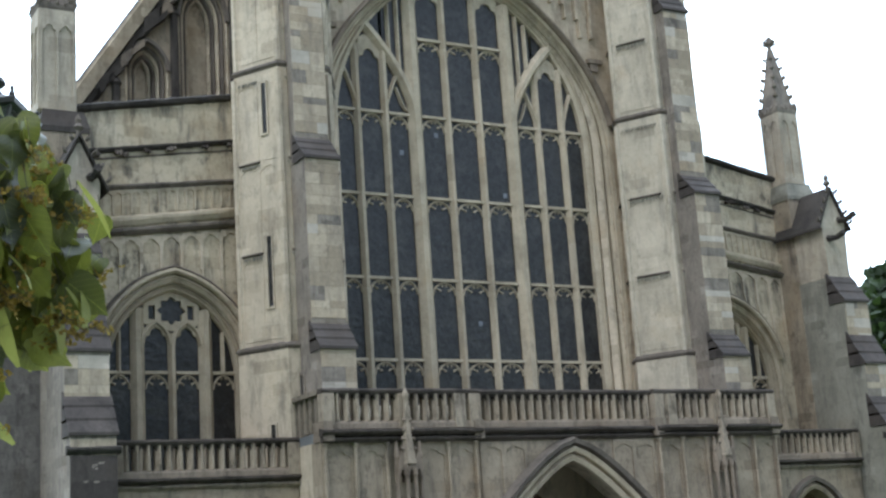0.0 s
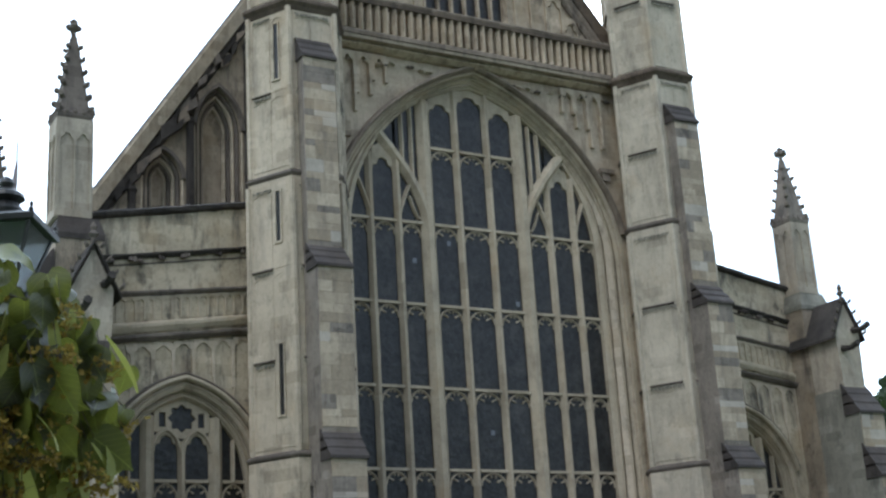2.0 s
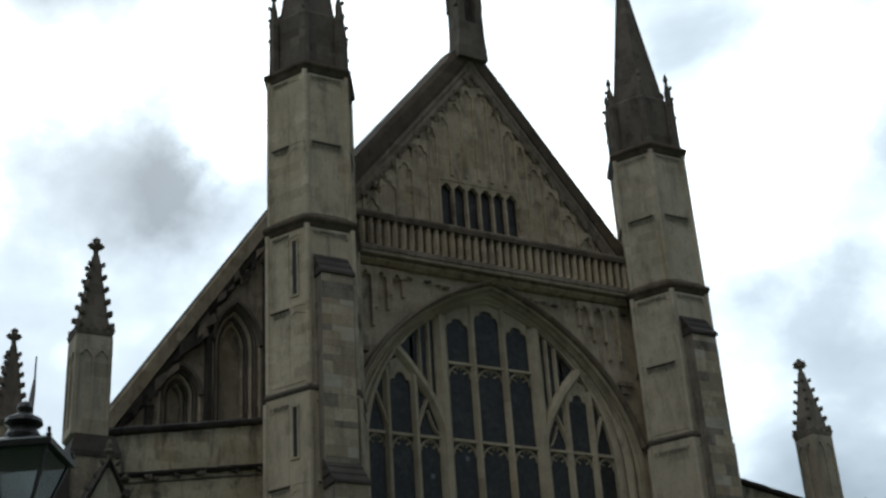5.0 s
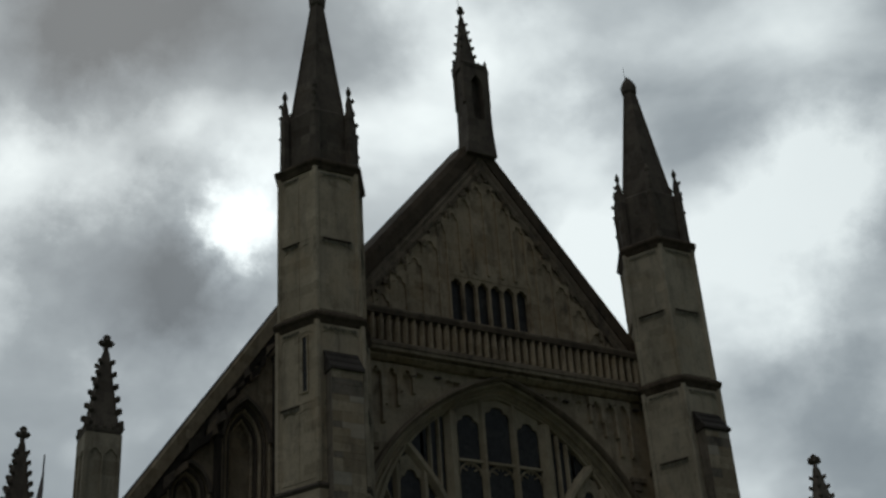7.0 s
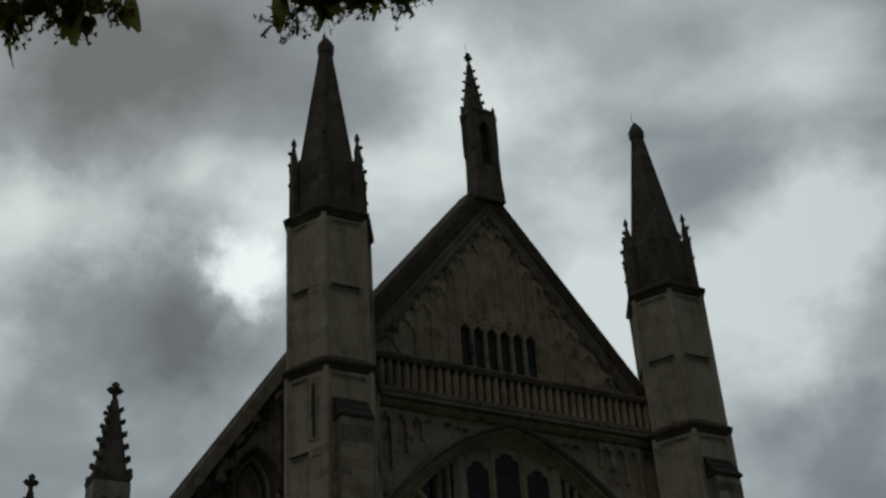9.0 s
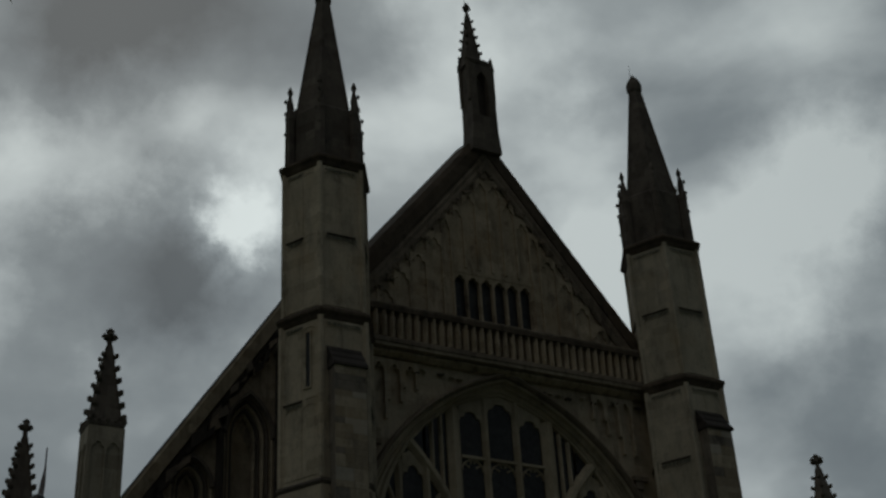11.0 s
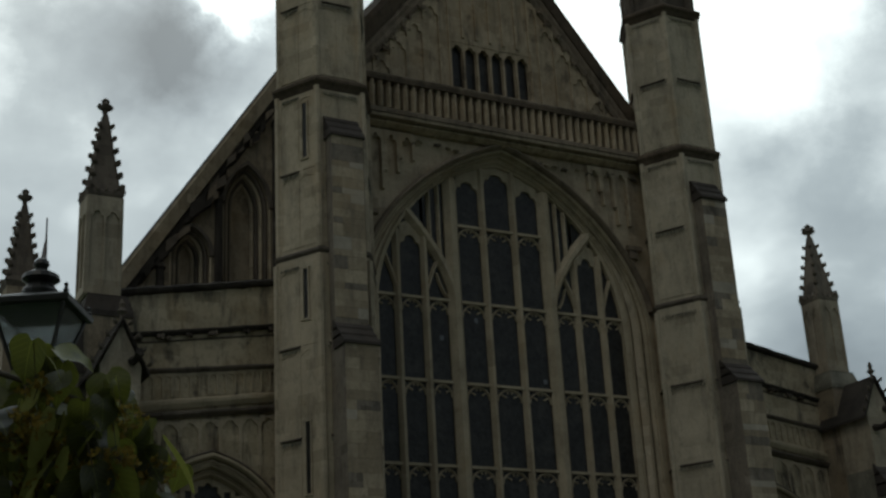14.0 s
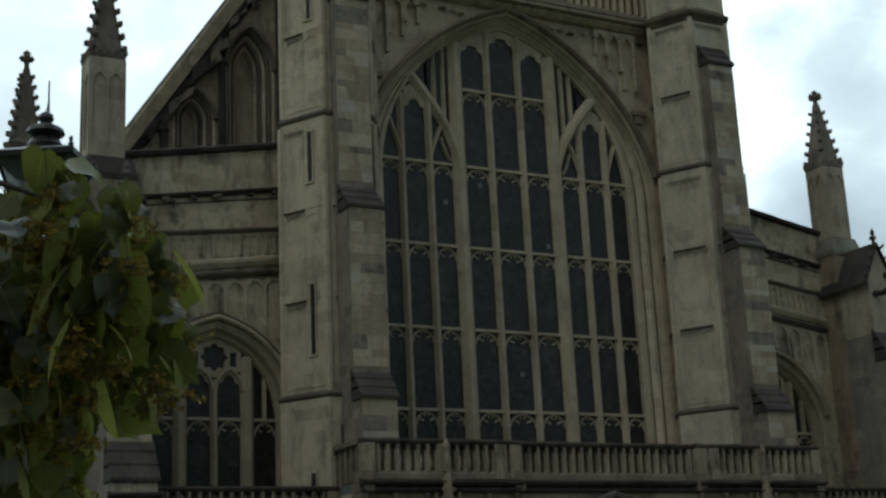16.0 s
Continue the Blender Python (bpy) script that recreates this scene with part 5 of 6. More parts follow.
    for t in (-1, 1):
        bm = bmesh.new()
        loft(bm, [[(gx + t * 0.74, y, 12.11 + gz), (gx + t * 0.74, y, 12.2 + gz), (gx, y, 13.68 + gz), (gx, y, 13.58 + gz)] for y in (-2.66, -0.3)])
        part("roof_slab", bm, coping, but)
        for k in range(4):
            q = (k + 0.5) / 4
            x, z = gx + t * (0.80 - 0.72 * q), 12.2 + gz + 1.45 * q
            bm = bmesh.new()
            tube(bm, [(x, -2.6, z), (x + t * 0.06, -2.68, z + 0.06), (x + t * 0.09, -2.70, z + 0.14)], [0.05, 0.055, 0.025], 5)
            part("crocket", bm, weathered, but)
        bm = bmesh.new()
        tube(bm, [(gx + t * 0.3, -2.5, 12.15 + gz + 0.35 * t), (gx + t * 0.3, -2.95, 12.1 + gz + 0.35 * t), (gx + t * 0.3, -3.3, 12.2 + gz + 0.35 * t)], [0.13, 0.10, 0.12], 6)
        part("gargoyle", bm, coping, but)
    bm = bmesh.new()
    turned(bm, gx, -2.5, [(0.07, 13.4 + gz), (0.06, 13.75 + gz), (0.15, 13.85 + gz), (0.06, 13.95 + gz), (0.09, 14.05 + gz), (0.02, 14.2 + gz)], 6)
    part("finial", bm, weathered, but)
    bm = bmesh.new()
    string_course(bm, bx - w2 - 0.1, bx + w2 + 0.1, -4.2, 4.85, 0.14, 0.22)
    part("plinth_string", bm, coping, but)
    if s < 0:
        bm = bmesh.new()
        box(bm, bx - w2 - 0.01, bx + w2 + 0.01, -4.25, -4.2, 2.2, 4.6)
        part("dark_panel", bm, slate, but, "dark grey panel with pale scuffs")
        for dx, z, ww in ((0.02, 4.36, 0.07), (0.17, 4.41, 0.09), (-0.20, 3.98, 0.07), (0.06, 3.97, 0.08), (0.05, 4.28, 0.04), (-0.02, 4.32, 0.03)):
            bm = bmesh.new()
            plate(bm, [(bx + dx - ww, z), (bx + dx - ww * 0.6, z + 0.03), (bx + dx + ww * 0.7, z + 0.035), (bx + dx + ww, z + 0.01), (bx + dx + ww * 0.2, z - 0.02)], [], -4.254, -4.25)
            part("scuff", bm, rubble, but)
    if s > 0:
        bm = bmesh.new()
        box(bm, 12.84, 13.22, -3.142, -3.10, 8.92, 9.36)
        part("pale_block", bm, newstone, but, "renewed white stone block")
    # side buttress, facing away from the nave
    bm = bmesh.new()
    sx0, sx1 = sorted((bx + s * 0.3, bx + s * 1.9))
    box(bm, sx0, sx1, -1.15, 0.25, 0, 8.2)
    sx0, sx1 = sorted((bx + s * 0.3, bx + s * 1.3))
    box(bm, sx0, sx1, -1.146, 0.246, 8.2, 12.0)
    # The left side is darker: shade there is put into the stone colour.
    part("side_stage", bm, shaded_rubble if s < 0 else side_stone, but)
    bm = bmesh.new()
    loft(bm, [[(bx + s * xx, y, z) for xx, z in ((1.98, 8.15), (1.98, 8.28), (1.25, 9.2), (1.2, 8.15))] for y in (-1.2, 0.3)])
    part("weathering_slab", bm, slate, but)
    bm = bmesh.new()
    loft(bm, [[(bx + s * xx, y, z) for xx, z in ((1.38, 11.95), (1.38, 12.05), (0.6, 13.3), (0.5, 11.95))] for y in (-1.2, 0.3)])
    part("weathering_slab", bm, slate, but)
    # corner turret with spirelet
    pin = thing("corner_pinnacle", "square panelled stone pinnacle with crocketed spirelet", "pinnacle", "corner pinnacles")
    px, py = (-13.25 if s < 0 else 13.42), -0.48
    up = 0.3 if s < 0 else 0.0
    bm = bmesh.new()
    box(bm, px - 0.64, px + 0.64, py - 0.64, py + 0.64, 0.0, 13.75)
    part("base_block", bm, ashlar_grey, pin)
    bm = bmesh.new()
    turned(bm, px, py, [(0.96, 13.6), (0.98, 13.75), (0.80, 14.2), (0.80, 14.25)], 4, math.pi / 4)
    part("sloped_base", bm, slate if s < 0 else side_stone, pin)
    bm = bmesh.new()
    hw = 0.47 if s < 0 else 0.44
    sx = px - (0.15 if s < 0 else 0.0)
    cr = 0.87 if s < 0 else 0.84
    cz = 0.18 if s < 0 else 0.0
    box(bm, sx - hw, sx + hw, py - hw, py + hw, 14.2, 17.1 + cz)
    part("shaft", bm, pin_stone, pin)
    for k in range(4):
        m = Matrix.Translation((sx, py, 0)) @ Matrix.Rotation(k * math.pi / 2, 4, "Z") @ Matrix.Translation((0, -hw, 0))
        bm = bmesh.new()
        q = hw + 0.02
        plate(bm, [(-q, 14.25), (-q, 17.0 + cz), (q, 17.0 + cz), (q, 14.25)],
              [[(-hw + 0.06, 14.5)] + cusped(-hw + 0.06, -0.03, 16.75, 0.3, 0.2)[::-1] + [(-0.03, 14.5)], [(0.03, 14.5)] + cusped(0.03, hw - 0.06, 16.75, 0.3, 0.2)[::-1] + [(hw - 0.06, 14.5)]], -0.05, -0.002, m)
        part("panel_frame", bm, pin_stone, pin)
    bm = bmesh.new()
    turned(bm, sx, py, [(0.74 * cr, 16.95 + cz), (0.84 * cr, 17.08 + cz), (0.84 * cr, 17.18 + cz), (0.70 * cr, 17.26 + cz)], 4, math.pi / 4)
    for k in range(5):
        for dx, dy in ((k / 4 * 1.12 - 0.56, -0.58), (-0.58, k / 4 * 1.12 - 0.56), (0.58, k / 4 * 1.12 - 0.56)):
            turned(bm, sx + dx * cr, py + dy * cr, [(0.03, 17.12 + cz), (0.07, 17.2 + cz), (0.03, 17.32 + cz)], 5)
    part("cornice", bm, weathered if s < 0 else rubble, pin)
    crocketed_spire(pin, sx, py, 17.2 + cz, 20.2 + up, 0.50 * cr, weathered if s < 0 else rubble, 6, arm=1.0 if s < 0 else 1.5)
    # roof gable set back behind the parapet, with the older arches exposed
    rak = tagged(thing("half_gable_" + suffix, "raking half gable with old moulded arches below its coping", "church gable"), kind="structure")
    Y = 5.0
    g = [(s * 12.6, 13.0), (s * 12.6, 15.3), (s * 5.2, 26.55), (s * 5.2, 13.0)]
    arches = [(-7.08, 0.80, 20.15, 1.5, 13.6), (-9.05, 0.64, 18.1, 0.95, 13.6)]
    bm = bmesh.new()
    holes = [[(-s * ax - aw, zb)] + arch(-s * ax, zs, aw, hh, 8) + [(-s * ax + aw, zb)] for ax, aw, zs, hh, zb in arches]
    plate(bm, g, holes, Y, Y + 0.75)
    part("masonry", bm, ashlar_grey, rak)
    bm = bmesh.new()
    plate(bm, [(s * 12.4, 13.2), (s * 12.4, 15.2), (s * 5.3, 26.0), (s * 5.3, 13.2)], [], Y + 0.76, Y + 0.9)
    part("back_wall", bm, ashlar_warm, rak)
    for ax, aw, zs, hh, zb in arches:
        pth = [(-s * ax - aw, zb)] + arch(-s * ax, zs, aw, hh, 8) + [(-s * ax + aw, zb)]
        for k in range(5):
            bm = bmesh.new()
            o = 0.07 - 0.115 * k
            sweep(bm, pth, [(o - 0.07, Y + 0.16 + 0.13 * k), (o - 0.05, Y + 0.01 + 0.13 * k), (o - 0.01, Y - 0.03 + 0.13 * k), (o + 0.03, Y + 0.01 + 0.13 * k), (o + 0.04, Y + 0.16 + 0.13 * k)])
            # Every second order is dark: shade between the mouldings put into the colour.
            part("arch_order", bm, weathered if k % 2 else ashlar, rak)
        bm = bmesh.new()
        sweep(bm, [p for p in pth if p[1] > zs - 0.2], [(0.0, Y), (0.02, Y - 0.16), (0.14, Y - 0.14), (0.16, Y)])
        part("hood_mould", bm, weathered, rak)
    for px2, zt in ((-8.1, 20.1), (-10.1, 17.4), (-6.0, 23.3)):
        bm = bmesh.new()
        turned(bm, -s * px2, Y - 0.06, [(0.16, 13.5), (0.14, zt), (0.2, zt + 0.1), (0.05, zt + 0.4)], 6)
        part("wall_shaft", bm, coping, rak)
    pa, pb = (s * 12.6, 15.34), (s * 5.0, 26.87)
    pth = [pa, pb] if s < 0 else [pb, pa]
    bm = bmesh.new()
    sweep(bm, pth, [(0.08, Y + 0.9), (0.1, Y - 0.35), (-0.02, Y - 0.42), (-0.42, Y - 0.3), (-0.45, Y)])
    part("coping", bm, ashlar_warm, rak)
    bm = bmesh.new()
    sweep(bm, pth, [(0.12, Y + 0.9), (0.13, Y - 0.36), (0.08, Y - 0.4), (0.085, Y + 0.9)])
    part("lead_flashing", bm, lead, rak)
    bm = bmesh.new()
    sweep(bm, pth, [(-0.45, Y + 0.02), (-0.47, Y - 0.22), (-0.62, Y - 0.2), (-0.78, Y + 0.02)])
    part("under_moulding", bm, coping, rak)
    broken = random.Random(60 + s)
    for k in range(34):
        q = (k + broken.random()) / 34
        x, z = pa[0] + (pb[0] - pa[0]) * q, pa[1] + (pb[1] - pa[1]) * q - broken.uniform(0.85, 1.5)
        a, h, d = broken.uniform(0.10, 0.26), broken.uniform(0.10, 0.30), broken.uniform(0.12, 0.36)
        bm = bmesh.new()
        loft(bm, [[(x + a * t + broken.uniform(-0.05, 0.05), yy, z + h * u + 0.9 * a * t * -s + broken.uniform(-0.05, 0.05)) for t, u in ((-1, -1), (1, -1), (1, 1), (-1, 1))] for yy in (Y + 0.02, Y - d)])
        part("broken_stone", bm, broken.choice((coping, brown_moulding, weathered, coping)), rak)


build_aisle(-1)
build_aisle(1)


# ---- body of the church behind: roofs and side walls close the place ----
def build_nave():
    nave = tagged(thing("nave_roof", "grey lead roof and walls of the long nave", "roof"), kind="structure")
    bm = bmesh.new()
    loft(bm, [[(x, y, z) for x, z in ((-5.6, 5), (-5.6, 23.4), (0, 30.4), (5.6, 23.4), (5.6, 5))] for y in (0.65, 70)])
    part("nave_body", bm, lead, nave)
    for s in (-1, 1):
        bm = bmesh.new()
        loft(bm, [[(s * x, y, z) for x, z in ((5.7, 4), (5.7, 24.5), (12.3, 14.4), (12.3, 4))] for y in (5.85, 70)])
        part("aisle_body", bm, lead, nave)
        bm = bmesh.new()
        box(bm, s * 12.6 - 0.4, s * 12.6 + 0.4, 0.36, 70, 0, 14.3)
        part("side_wall", bm, ashlar_grey, nave)
        bm = bmesh.new()
        box(bm, min(s * 5.7, s * 12.2), max(s * 5.7, s * 12.2), 0.36, 5.0, 12.6, 13.0)
        part("terrace", bm, lead, nave)


build_nave()


def build_far_things():
    pin = thing("side_pinnacle", "slim crocketed stone pinnacle on the aisle flank", "pinnacle")
    bm = bmesh.new()
    box(bm, -13.95, -12.85, 10.8, 11.9, 0, 18.6)
    part("shaft", bm, ashlar_grey, pin)
    bm = bmesh.new()
    turned(bm, -13.4, 11.35, [(0.78, 18.4), (0.92, 18.6), (0.78, 18.8)], 4, math.pi / 4)
    part("cornice", bm, weathered, pin)
    crocketed_spire(pin, -13.4, 11.35, 18.7, 22.4, 0.5, weathered, 7)
    # Thin grey spike far off, built as a pole; its swollen top is made up.
    pole = thing("flagpole", "tall thin grey spike far behind the church", "flagpole")
    bm = bmesh.new()
    tube(bm, [(-2.2, 64, 0), (-2.2, 64, 20), (-2.2, 64, 43)], [0.22, 0.18, 0.06], 8)
    part("pole", bm, iron, pole)
    bm = bmesh.new()
    tube(bm, [(-2.35, 63.8, 36.0), (-2.5, 63.8, 37.5), (-2.3, 63.8, 40.0), (-2.2, 63.85, 41.5)], [0.25, 0.3, 0.2, 0.06], 7)
    part("spike_top", bm, spike_mat, pole)


build_far_things()


def hash_unit(m):
    """A steady number from 0 to 1 for a place."""
    return (abs(m[0][3]) * 91.7 + abs(m[1][3]) * 57.3 + abs(m[2][3]) * 131.1) % 1.0


def leaf_mesh(bm, m, size, fold=0.25):
    """A heart-shaped leaf blade with a wavy margin, folded a little along its midrib."""
    out = [(0.15, -0.12), (0.31, -0.085), (0.43, 0.03), (0.49, 0.17), (0.50, 0.31), (0.475, 0.45), (0.42, 0.58), (0.34, 0.70), (0.235, 0.81), (0.12, 0.92)]
    ys = [0.0, 0.03, 0.10, 0.20, 0.32, 0.45, 0.58, 0.70, 0.81, 0.93]
    uv = bm.loops.layers.uv.verify()
    u = hash_unit(m)
    curl, wave = fold * (0.5 + 1.6 * (u - 0.2)), 0.05 * size

    def place(x, y, rib):
        lift = -0.16 * size * y * y if rib else (abs(x) * curl - 0.5 * x * x) * size - 0.16 * size * y * y + wave * math.sin(9 * y + 7 * u + (1 if x > 0 else -1))
        return bm.verts.new(m @ Vector((x * size, y * size, lift)))

    mid = [(place(0, y, True), (0.0, y)) for y in ys]
    tip = (bm.verts.new(m @ Vector((0, 1.10 * size, -0.24 * size))), (0.0, 1.1))
    for s in (-1, 1):
        side = [(place(s * x, y, False), (x, y)) for x, y in out]
        quads = [(mid[i], side[i], side[i + 1], mid[i + 1]) for i in range(len(ys) - 1)] + [(mid[-1], side[-1], tip)]
        for f in quads:
            f = f if s > 0 else f[::-1]
            face = bm.faces.new([v for v, _ in f])
            for lp, (_, at) in zip(face.loops, f):
                lp[uv].uv = at


def build_far_trees():
    r = random.Random(5)
    for k, (x, y, h, w) in enumerate(((62, 36, 21, 7), (70, 44, 24, 8), (57, 27, 17, 6), (80, 38, 22, 8), (66, 24, 18, 7), (52, 20, 13, 5))):
        tree = thing("tree", "dark evergreen tree beyond the church", "tree", "far trees")
        bm = bmesh.new()
        tube(bm, [(x, y, 0), (x + 0.3, y, h * 0.5), (x, y, h * 0.92)], [0.5, 0.3, 0.06], 7)
        for q in range(9):
            a, z = r.uniform(0, 6.28), h * r.uniform(0.25, 0.8)
            tube(bm, [(x, y, z), (x + w * 0.6 * math.cos(a), y + w * 0.6 * math.sin(a), z + h * 0.12)], [0.14, 0.03], 5)
        part("trunk", bm, bark, tree)
        bm = bmesh.new()
        for i in range(7000):
            z = h * (0.12 + 0.9 * r.random() ** 0.8)
            lim = w * (1.0 - ((z / h - 0.35) / 0.75) ** 2) ** 0.6 if abs((z / h - 0.35) / 0.75) < 1 else 0.3
            a, d = r.uniform(0, 6.28), lim * math.sqrt(r.random()) * (0.8 + 0.25 * math.sin(5 * z + 3 * k))
            m = Matrix.Translation((x + d * math.cos(a), y + d * math.sin(a), z)) @ Euler((r.uniform(0, 6.28), r.uniform(0, 6.28), r.uniform(0, 6.28))).to_matrix().to_4x4()
            s = r.uniform(0.5, 1.1)
            vs = [bm.verts.new(m @ Vector(p)) for p in ((-s * 0.5, 0, 0), (0, -s * 0.7, 0.05), (s * 0.5, 0, 0), (0, s * 0.8, 0.08))]
            bm.faces.new(vs)
        tagged(part("crown", bm, far_leaf, tree), kind="stuff")
    # unseen trees across the green: mirrored in lower panes, tall to darken the facade
    for k, (x, y, h, w) in enumerate(((-46, -60, 21, 8), (-32, -63, 23, 9), (-17, -61, 20, 8), (-2, -64, 22, 9), (13, -62, 21, 8), (28, -60, 20, 8))):
        tree = thing("tree", "unseen broad leafy tree across the green", "tree", "trees across the green")
        bm = bmesh.new()
        tube(bm, [(x, y, 0), (x + 0.2, y, h * 0.4), (x, y + 0.3, h * 0.9)], [0.4, 0.28, 0.05], 7)
        for q in range(8):
            a, z = r.uniform(0, 6.28), h * r.uniform(0.25, 0.7)
            tube(bm, [(x, y, z), (x + w * 0.6 * math.cos(a), y + w * 0.6 * math.sin(a), z + h * 0.15)], [0.12, 0.03], 5)
        part("trunk", bm, bark, tree)
        bm = bmesh.new()
        for i in range(4200):
            d = Vector((r.gauss(0, 1), r.gauss(0, 1), r.gauss(0, 1))).normalized() * r.random() ** 0.4
            p = Vector((x + d.x * w, y + d.y * w, h * 0.58 + d.z * h * 0.42)) * 1.0
            p += Vector((math.sin(p.z * 1.7), math.cos(p.x * 1.3), math.sin(p.x + p.y))) * 0.5
            m = Matrix.Translation(p) @ Euler((r.uniform(0, 6.28), r.uniform(0, 6.28), r.uniform(0, 6.28))).to_matrix().to_4x4()
            s = r.uniform(0.6, 1.2)
            bm.faces.new([bm.verts.new(m @ Vector(q)) for q in ((-s * 0.5, 0, 0), (0, -s * 0.7, 0.05), (s * 0.5, 0, 0), (0, s * 0.8, 0.08))])
        tagged(part("crown", bm, far_leaf, tree), kind="stuff")


build_far_trees()


# ---- lantern on its post ----
def build_lamp():
    lamp = thing("street_lamp", "black iron street lamp with a square tapered lantern", "street lamp")
    X, Y, E = -20.241, -27.565, 4.70
    t = radians(-75)
    bm = bmesh.new()
    turned(bm, X, Y, [(0.16, 0), (0.16, 0.5), (0.11, 0.6), (0.07, 0.9), (0.05, E - 0.8), (0.07, E - 0.7), (0.05, E - 0.6), (0.10, E - 0.5), (0.12, E - 0.46)], 12)
    part("post", bm, iron, lamp)
    bm = bmesh.new()
    turned(bm, X, Y, [(0.40, E - 0.02), (0.41, E + 0.015), (0.37, E + 0.035), (0.15, E + 0.10), (0.12, E + 0.11)], 4, t)
    part("roof", bm, iron, lamp)
    bm = bmesh.new()
    turned(bm, X, Y, [(0.12, E + 0.10), (0.125, E + 0.13), (0.085, E + 0.19), (0.13, E + 0.22), (0.12, E + 0.25), (0.05, E + 0.29), (0.035, E + 0.30), (0.055, E + 0.33), (0.045, E + 0.36), (0.01, E + 0.385)], 14)
    part("chimney", bm, iron, lamp)
    for k in range(4):
        a = t + k * math.pi / 2
        c, s_ = math.cos(a), math.sin(a)
        bm = bmesh.new()
        tube(bm, [(X + 0.34 * c, Y + 0.34 * s_, E - 0.02), (X + 0.16 * c, Y + 0.16 * s_, E - 0.44)], [0.014, 0.014], 5)
        part("corner_bar", bm, iron, lamp)
        bm = bmesh.new()
        turned(bm, X + 0.37 * c, Y + 0.37 * s_, [(0.012, E + 0.02), (0.022, E + 0.045), (0.01, E + 0.06), (0.016, E + 0.085), (0.004, E + 0.10)], 6)
        part("corner_knob", bm, iron, lamp)
        a2 = a + math.pi / 2
        bm = bmesh.new()
        p = [(X + 0.33 * c, Y + 0.33 * s_, E - 0.03), (X + 0.33 * math.cos(a2), Y + 0.33 * math.sin(a2), E - 0.03),
             (X + 0.155 * math.cos(a2), Y + 0.155 * math.sin(a2), E - 0.43), (X + 0.155 * c, Y + 0.155 * s_, E - 0.43)]
        n = Vector((c + math.cos(a2), s_ + math.sin(a2), 0)).normalized() * 0.004
        loft(bm, [p, [tuple(Vector(q) + n) for q in p]])
        part("pane", bm, lamp_glass, lamp)
    bm = bmesh.new()
    turned(bm, X, Y, [(0.17, E - 0.48), (0.18, E - 0.45), (0.16, E - 0.43)], 4, t)
    part("tray", bm, iron, lamp)


build_lamp()


# ---- lime tree beside the camera: trunk out of view, leafy sprays in front and overhead ----
R_, F_ = Vector((0.8695, -0.494, 0)), Vector((0.494, 0.8695, 0))


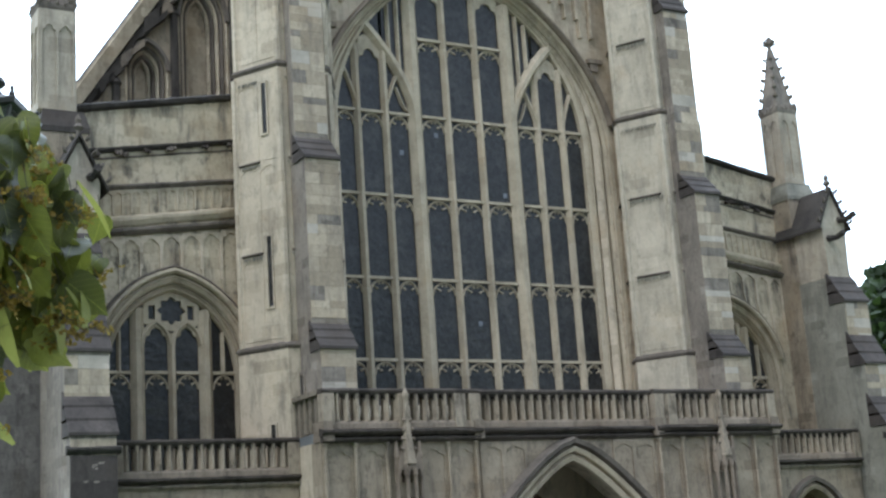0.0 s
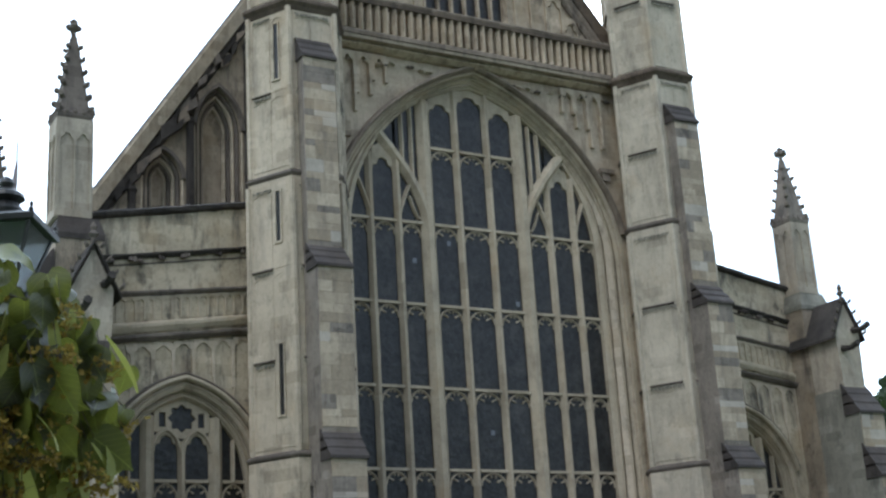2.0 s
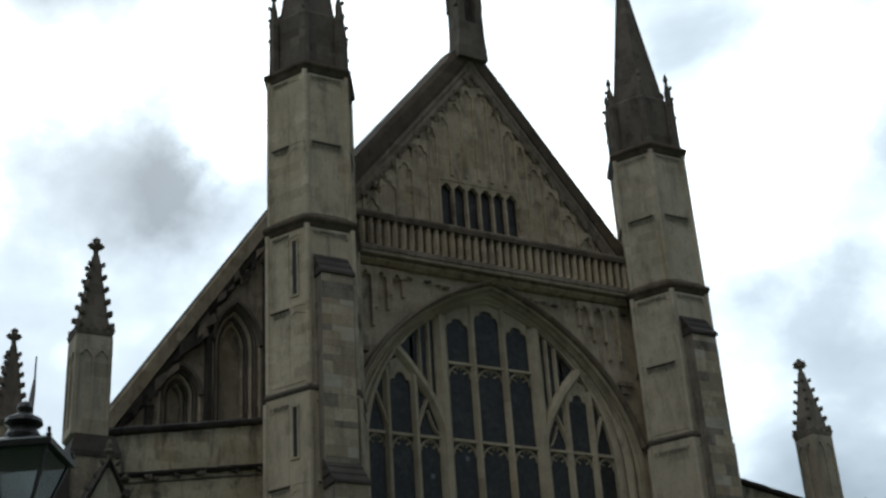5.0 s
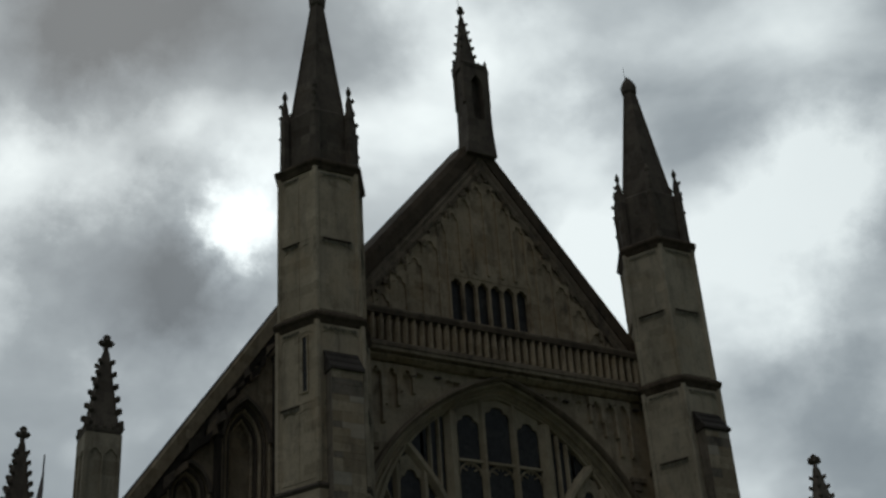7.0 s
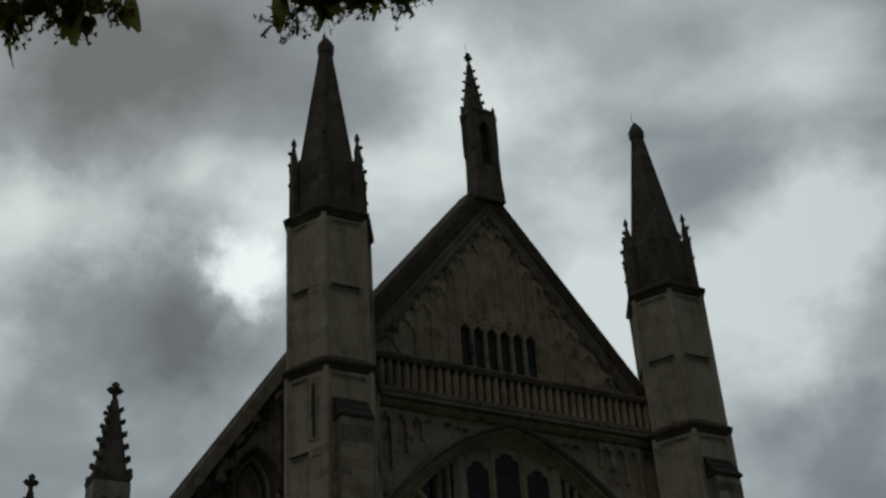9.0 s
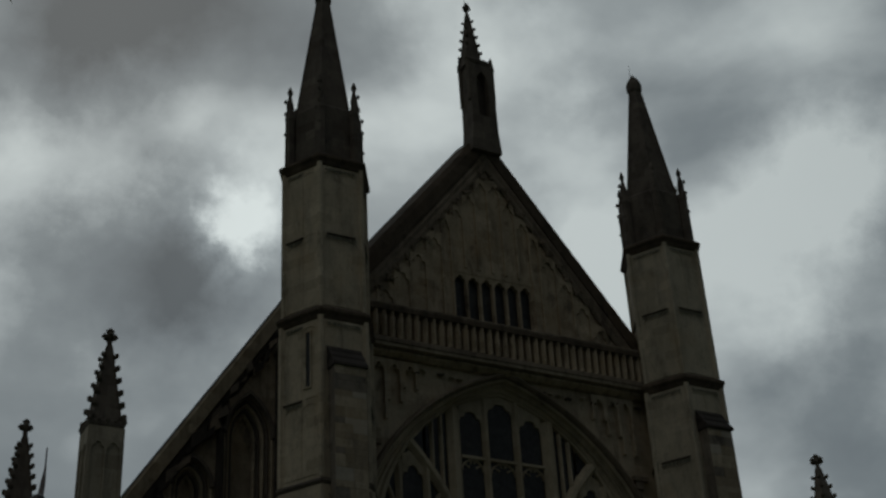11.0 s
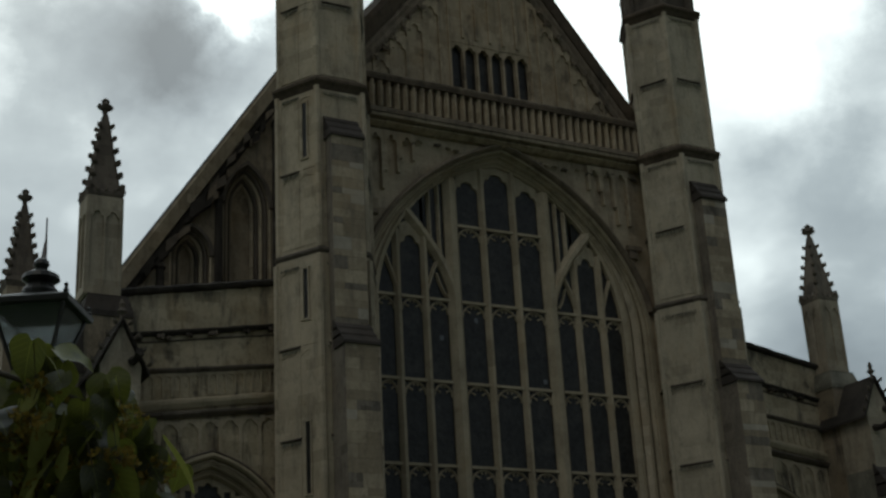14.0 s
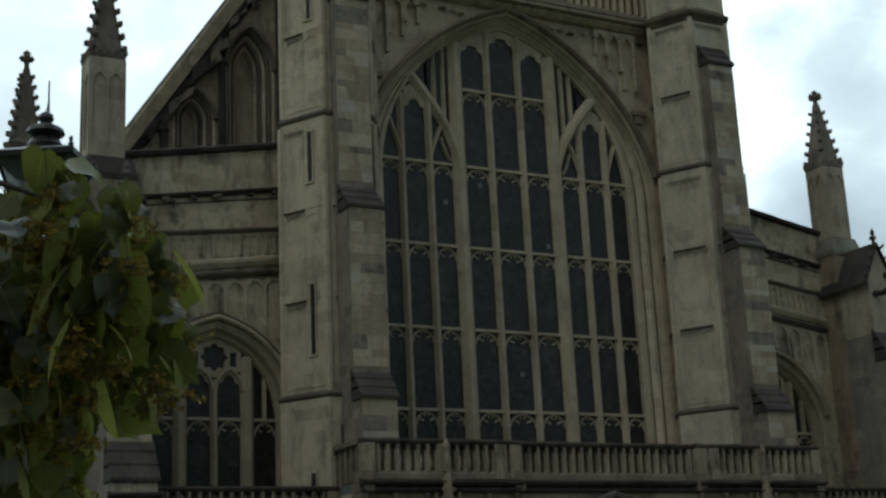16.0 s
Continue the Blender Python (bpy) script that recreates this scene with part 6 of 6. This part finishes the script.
def build_lime():
    r = random.Random(11)
    tree = thing("lime_tree", "flowering lime tree with heart-shaped leaves and pale bracts", "tree")
    base = Vector((-21.480, -34.664, 2.15))

    def at(u, v, d=0.0):
        """Metres to the side and up from the spray's outer tip; d goes away."""
        return base + R_ * (u + 0.067 * v) + F_ * d + Vector((0, 0, v))

    trunk = Vector((-24.4, -33.2, 0))
    bm = bmesh.new()
    tube(bm, [trunk, trunk + Vector((0.05, 0, 1.2)), trunk + Vector((0.1, -0.1, 3.0)), trunk + Vector((0.2, -0.3, 6.0)), trunk + Vector((0.2, -0.3, 9.0))], [0.30, 0.24, 0.20, 0.13, 0.04], 12)
    part("trunk", bm, bark, tree)
    bm = bmesh.new()
    tube(bm, [trunk + Vector((0.05, 0, 2.5)), at(-1.5, 0.75, 0.3), at(-0.85, 0.42, 0.1), at(-0.35, 0.16), at(-0.06, 0.05)], [0.07, 0.03, 0.016, 0.007, 0.002], 7)
    over = Vector((-21.39, -35.18, 3.13))
    tube(bm, [trunk + Vector((0.1, -0.1, 3.0)), Vector((-22.6, -34.6, 4.1)), Vector((-21.7, -35.05, 3.75)), over + Vector((0, 0, 0.12))], [0.08, 0.035, 0.014, 0.004], 7)
    part("limb", bm, bark, tree)
    # sprays: twigs that droop from the limb
    leaves, bracts, flowers, twigs = bmesh.new(), bmesh.new(), bmesh.new(), bmesh.new()

    def leaf(p, size, drop):
        face = math.atan2(-F_.y, -F_.x) + r.gauss(0, 0.7)
        m = Matrix.Translation(p) @ Matrix.Rotation(face + math.pi / 2, 4, "Z") @ Matrix.Rotation(radians(drop), 4, "X") @ Matrix.Rotation(r.gauss(0, 0.45), 4, "Y") @ Matrix.Rotation(r.gauss(math.pi, 0.5), 4, "Z")
        leaf_mesh(leaves, m, size)

    def bloom(p):
        """A pale hanging bract with a loose cluster of small flowers."""
        face = r.uniform(0, 6.28)
        m = Matrix.Translation(p) @ Matrix.Rotation(face, 4, "Z") @ Matrix.Rotation(radians(r.uniform(60, 120)), 4, "X") @ Matrix.Rotation(math.pi + r.gauss(0, 0.3), 4, "Z")
        n = 5
        ln, wd = r.uniform(0.06, 0.105), r.uniform(0.010, 0.016)
        rows = [[bracts.verts.new(m @ Vector((s * wd * math.sin(math.pi * (0.12 + 0.8 * i / n)), ln * i / n, 0.012 * math.sin(2.2 * i / n)))) for s in (-1, 1)] for i in range(n + 1)]
        for a, b in zip(rows, rows[1:]):
            bracts.faces.new((a[0], a[1], b[1], b[0]))
        c = p + Vector((r.uniform(-0.015, 0.015), r.uniform(-0.015, 0.015), -r.uniform(0.04, 0.07)))
        tube(twigs, [p, c], [0.0008, 0.0006], 3)
        for k in range(r.randint(20, 34)):
            q = c + Vector((r.gauss(0, 0.015), r.gauss(0, 0.015), r.gauss(0, 0.009)))
            tube(twigs, [c, q], [0.0004, 0.0004], 3)
            for j in range(4):
                d = Vector((r.gauss(0, 1), r.gauss(0, 1), r.gauss(0, 1))).normalized() * r.uniform(0.005, 0.009)
                e = d.orthogonal() * 0.45
                vs = [flowers.verts.new(q + o) for o in (-d * 0.2, d * 0.6 + e, d, d * 0.6 - e)]
                flowers.faces.new(vs)

    outline = [(-0.9, 0.06), (-0.42, 0.085), (-0.24, 0.125), (-0.12, 0.13), (-0.03, 0.085), (0.0, 0.03), (0.0, -0.11), (-0.04, -0.17), (-0.11, -0.22), (-0.13, -0.28), (-0.20, -0.32), (-0.9, -0.42)]

    def inside(u, v):
        hit = False
        for (x1, y1), (x2, y2) in zip(outline, outline[1:] + outline[:1]):
            if (y1 > v) != (y2 > v) and u < (x2 - x1) * (v - y1) / (y2 - y1) + x1:
                hit = not hit
        return hit

    count = 0
    while count < 1050:
        u, v = r.uniform(-0.9, 0.02), r.uniform(-0.42, 0.2)
        if not inside(u, v):
            continue
        gap = noise.noise(Vector((u * 9, v * 9, 2.2)))
        if gap < -0.32 and u > -0.45:
            continue
        count += 1
        d = r.uniform(-0.12, 0.32)
        p = at(u, v, d)
        leaf(p, r.uniform(0.042, 0.070), r.uniform(35, 125))
        if r.random() < 0.4:
            tube(twigs, [p, p + Vector((r.uniform(-0.03, 0.0), r.uniform(-0.02, 0.02), r.uniform(0.02, 0.05)))], [0.0009, 0.0012], 3)
        if r.random() < 0.42:
            bloom(at(u + r.gauss(0, 0.02), v - 0.01, d - 0.02))
    # outermost leaves and blooms of the spray
    for u, v, s in ((-0.03, 0.065, 0.064), (-0.055, 0.0, 0.055), (-0.015, -0.06, 0.064), (-0.06, -0.10, 0.06), (-0.10, 0.10, 0.06), (-0.14, 0.125, 0.055), (-0.02, 0.045, 0.045)):
        leaf(at(u, v, -0.05), s, r.uniform(75, 105))
    for u, v in ((-0.10, -0.05), (-0.12, -0.04), (-0.06, -0.05), (-0.08, -0.06), (-0.11, -0.06), (-0.13, 0.03), (-0.15, 0.05), (-0.05, -0.02), (-0.07, -0.03), (-0.05, -0.04), (-0.09, -0.03), (-0.04, 0.0), (-0.02, 0.02), (-0.03, -0.12), (-0.06, -0.13), (-0.08, -0.02), (-0.14, -0.22)):
        bloom(at(u, v, -0.06))
    for k in range(26):
        u, v, d = r.uniform(-0.8, -0.1), r.uniform(-0.25, 0.15), r.uniform(-0.05, 0.25)
        p = at(u, v, d)
        tube(twigs, [at(u - 0.25, v + 0.1, d + 0.05), at(u - 0.1, v + 0.05, d), p], [0.003, 0.002, 0.001], 4)
    # overhead sprays
    for k in range(92):
        u = r.uniform(-0.08, 0.13) if k < 52 else r.uniform(-0.52, -0.29)
        p = over + R_ * u + F_ * r.uniform(-0.05, 0.08) + Vector((0, 0, r.uniform(0.045, 0.16) + (-0.02 if u > -0.02 else 0.0)))
        leaf(p, r.uniform(0.026, 0.042), r.uniform(50, 130))
        bloom(p + Vector((0, 0, 0.035)))
    for u in (-0.42, -0.34, -0.05, 0.02, 0.07, 0.12):
        p = over + R_ * u + Vector((0, 0, 0.06))
        tube(twigs, [p, p + R_ * -0.05 + Vector((0, 0, 0.25)), Vector((-21.9, -34.95, 3.85))], [0.001, 0.003, 0.006], 4)
    # crown added out of view to shade the sprays, kept clear of the camera's view
    eye = Vector((-21.92, -36.57, 1.6))
    made = 0
    while made < 2600:
        p = Vector((-23.6, -34.6, 4.9)) + Vector((r.uniform(-2.6, 2.6), r.uniform(-2.6, 2.6), r.uniform(-2.4, 2.4)))
        q = p - eye
        ahead, side = q.dot(F_), q.dot(R_)
        if (p - Vector((-23.6, -34.6, 4.9))).length > 2.6 or (ahead > -0.5 and side > -0.46 * ahead - 0.1 and q.z < 1.25 * ahead + 0.7):
            continue
        made += 1
        leaf(p, r.uniform(0.09, 0.13), r.uniform(40, 120))
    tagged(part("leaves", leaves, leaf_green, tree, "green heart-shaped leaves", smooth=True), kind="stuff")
    tagged(part("bracts", bracts, bract_mat, tree, "pale yellow-green bracts"), kind="stuff")
    tagged(part("flowers", flowers, flower_mat, tree, "clusters of small yellow-brown flowers"), kind="stuff")
    tagged(part("twigs", twigs, bark, tree), kind="stuff")


build_lime()

# ---- facing stones ----
for owner, xa, xb, yy, za, zb, seed in PIECES:
    ashlar_pieces(owner, xa, xb, yy, za, zb, seed)
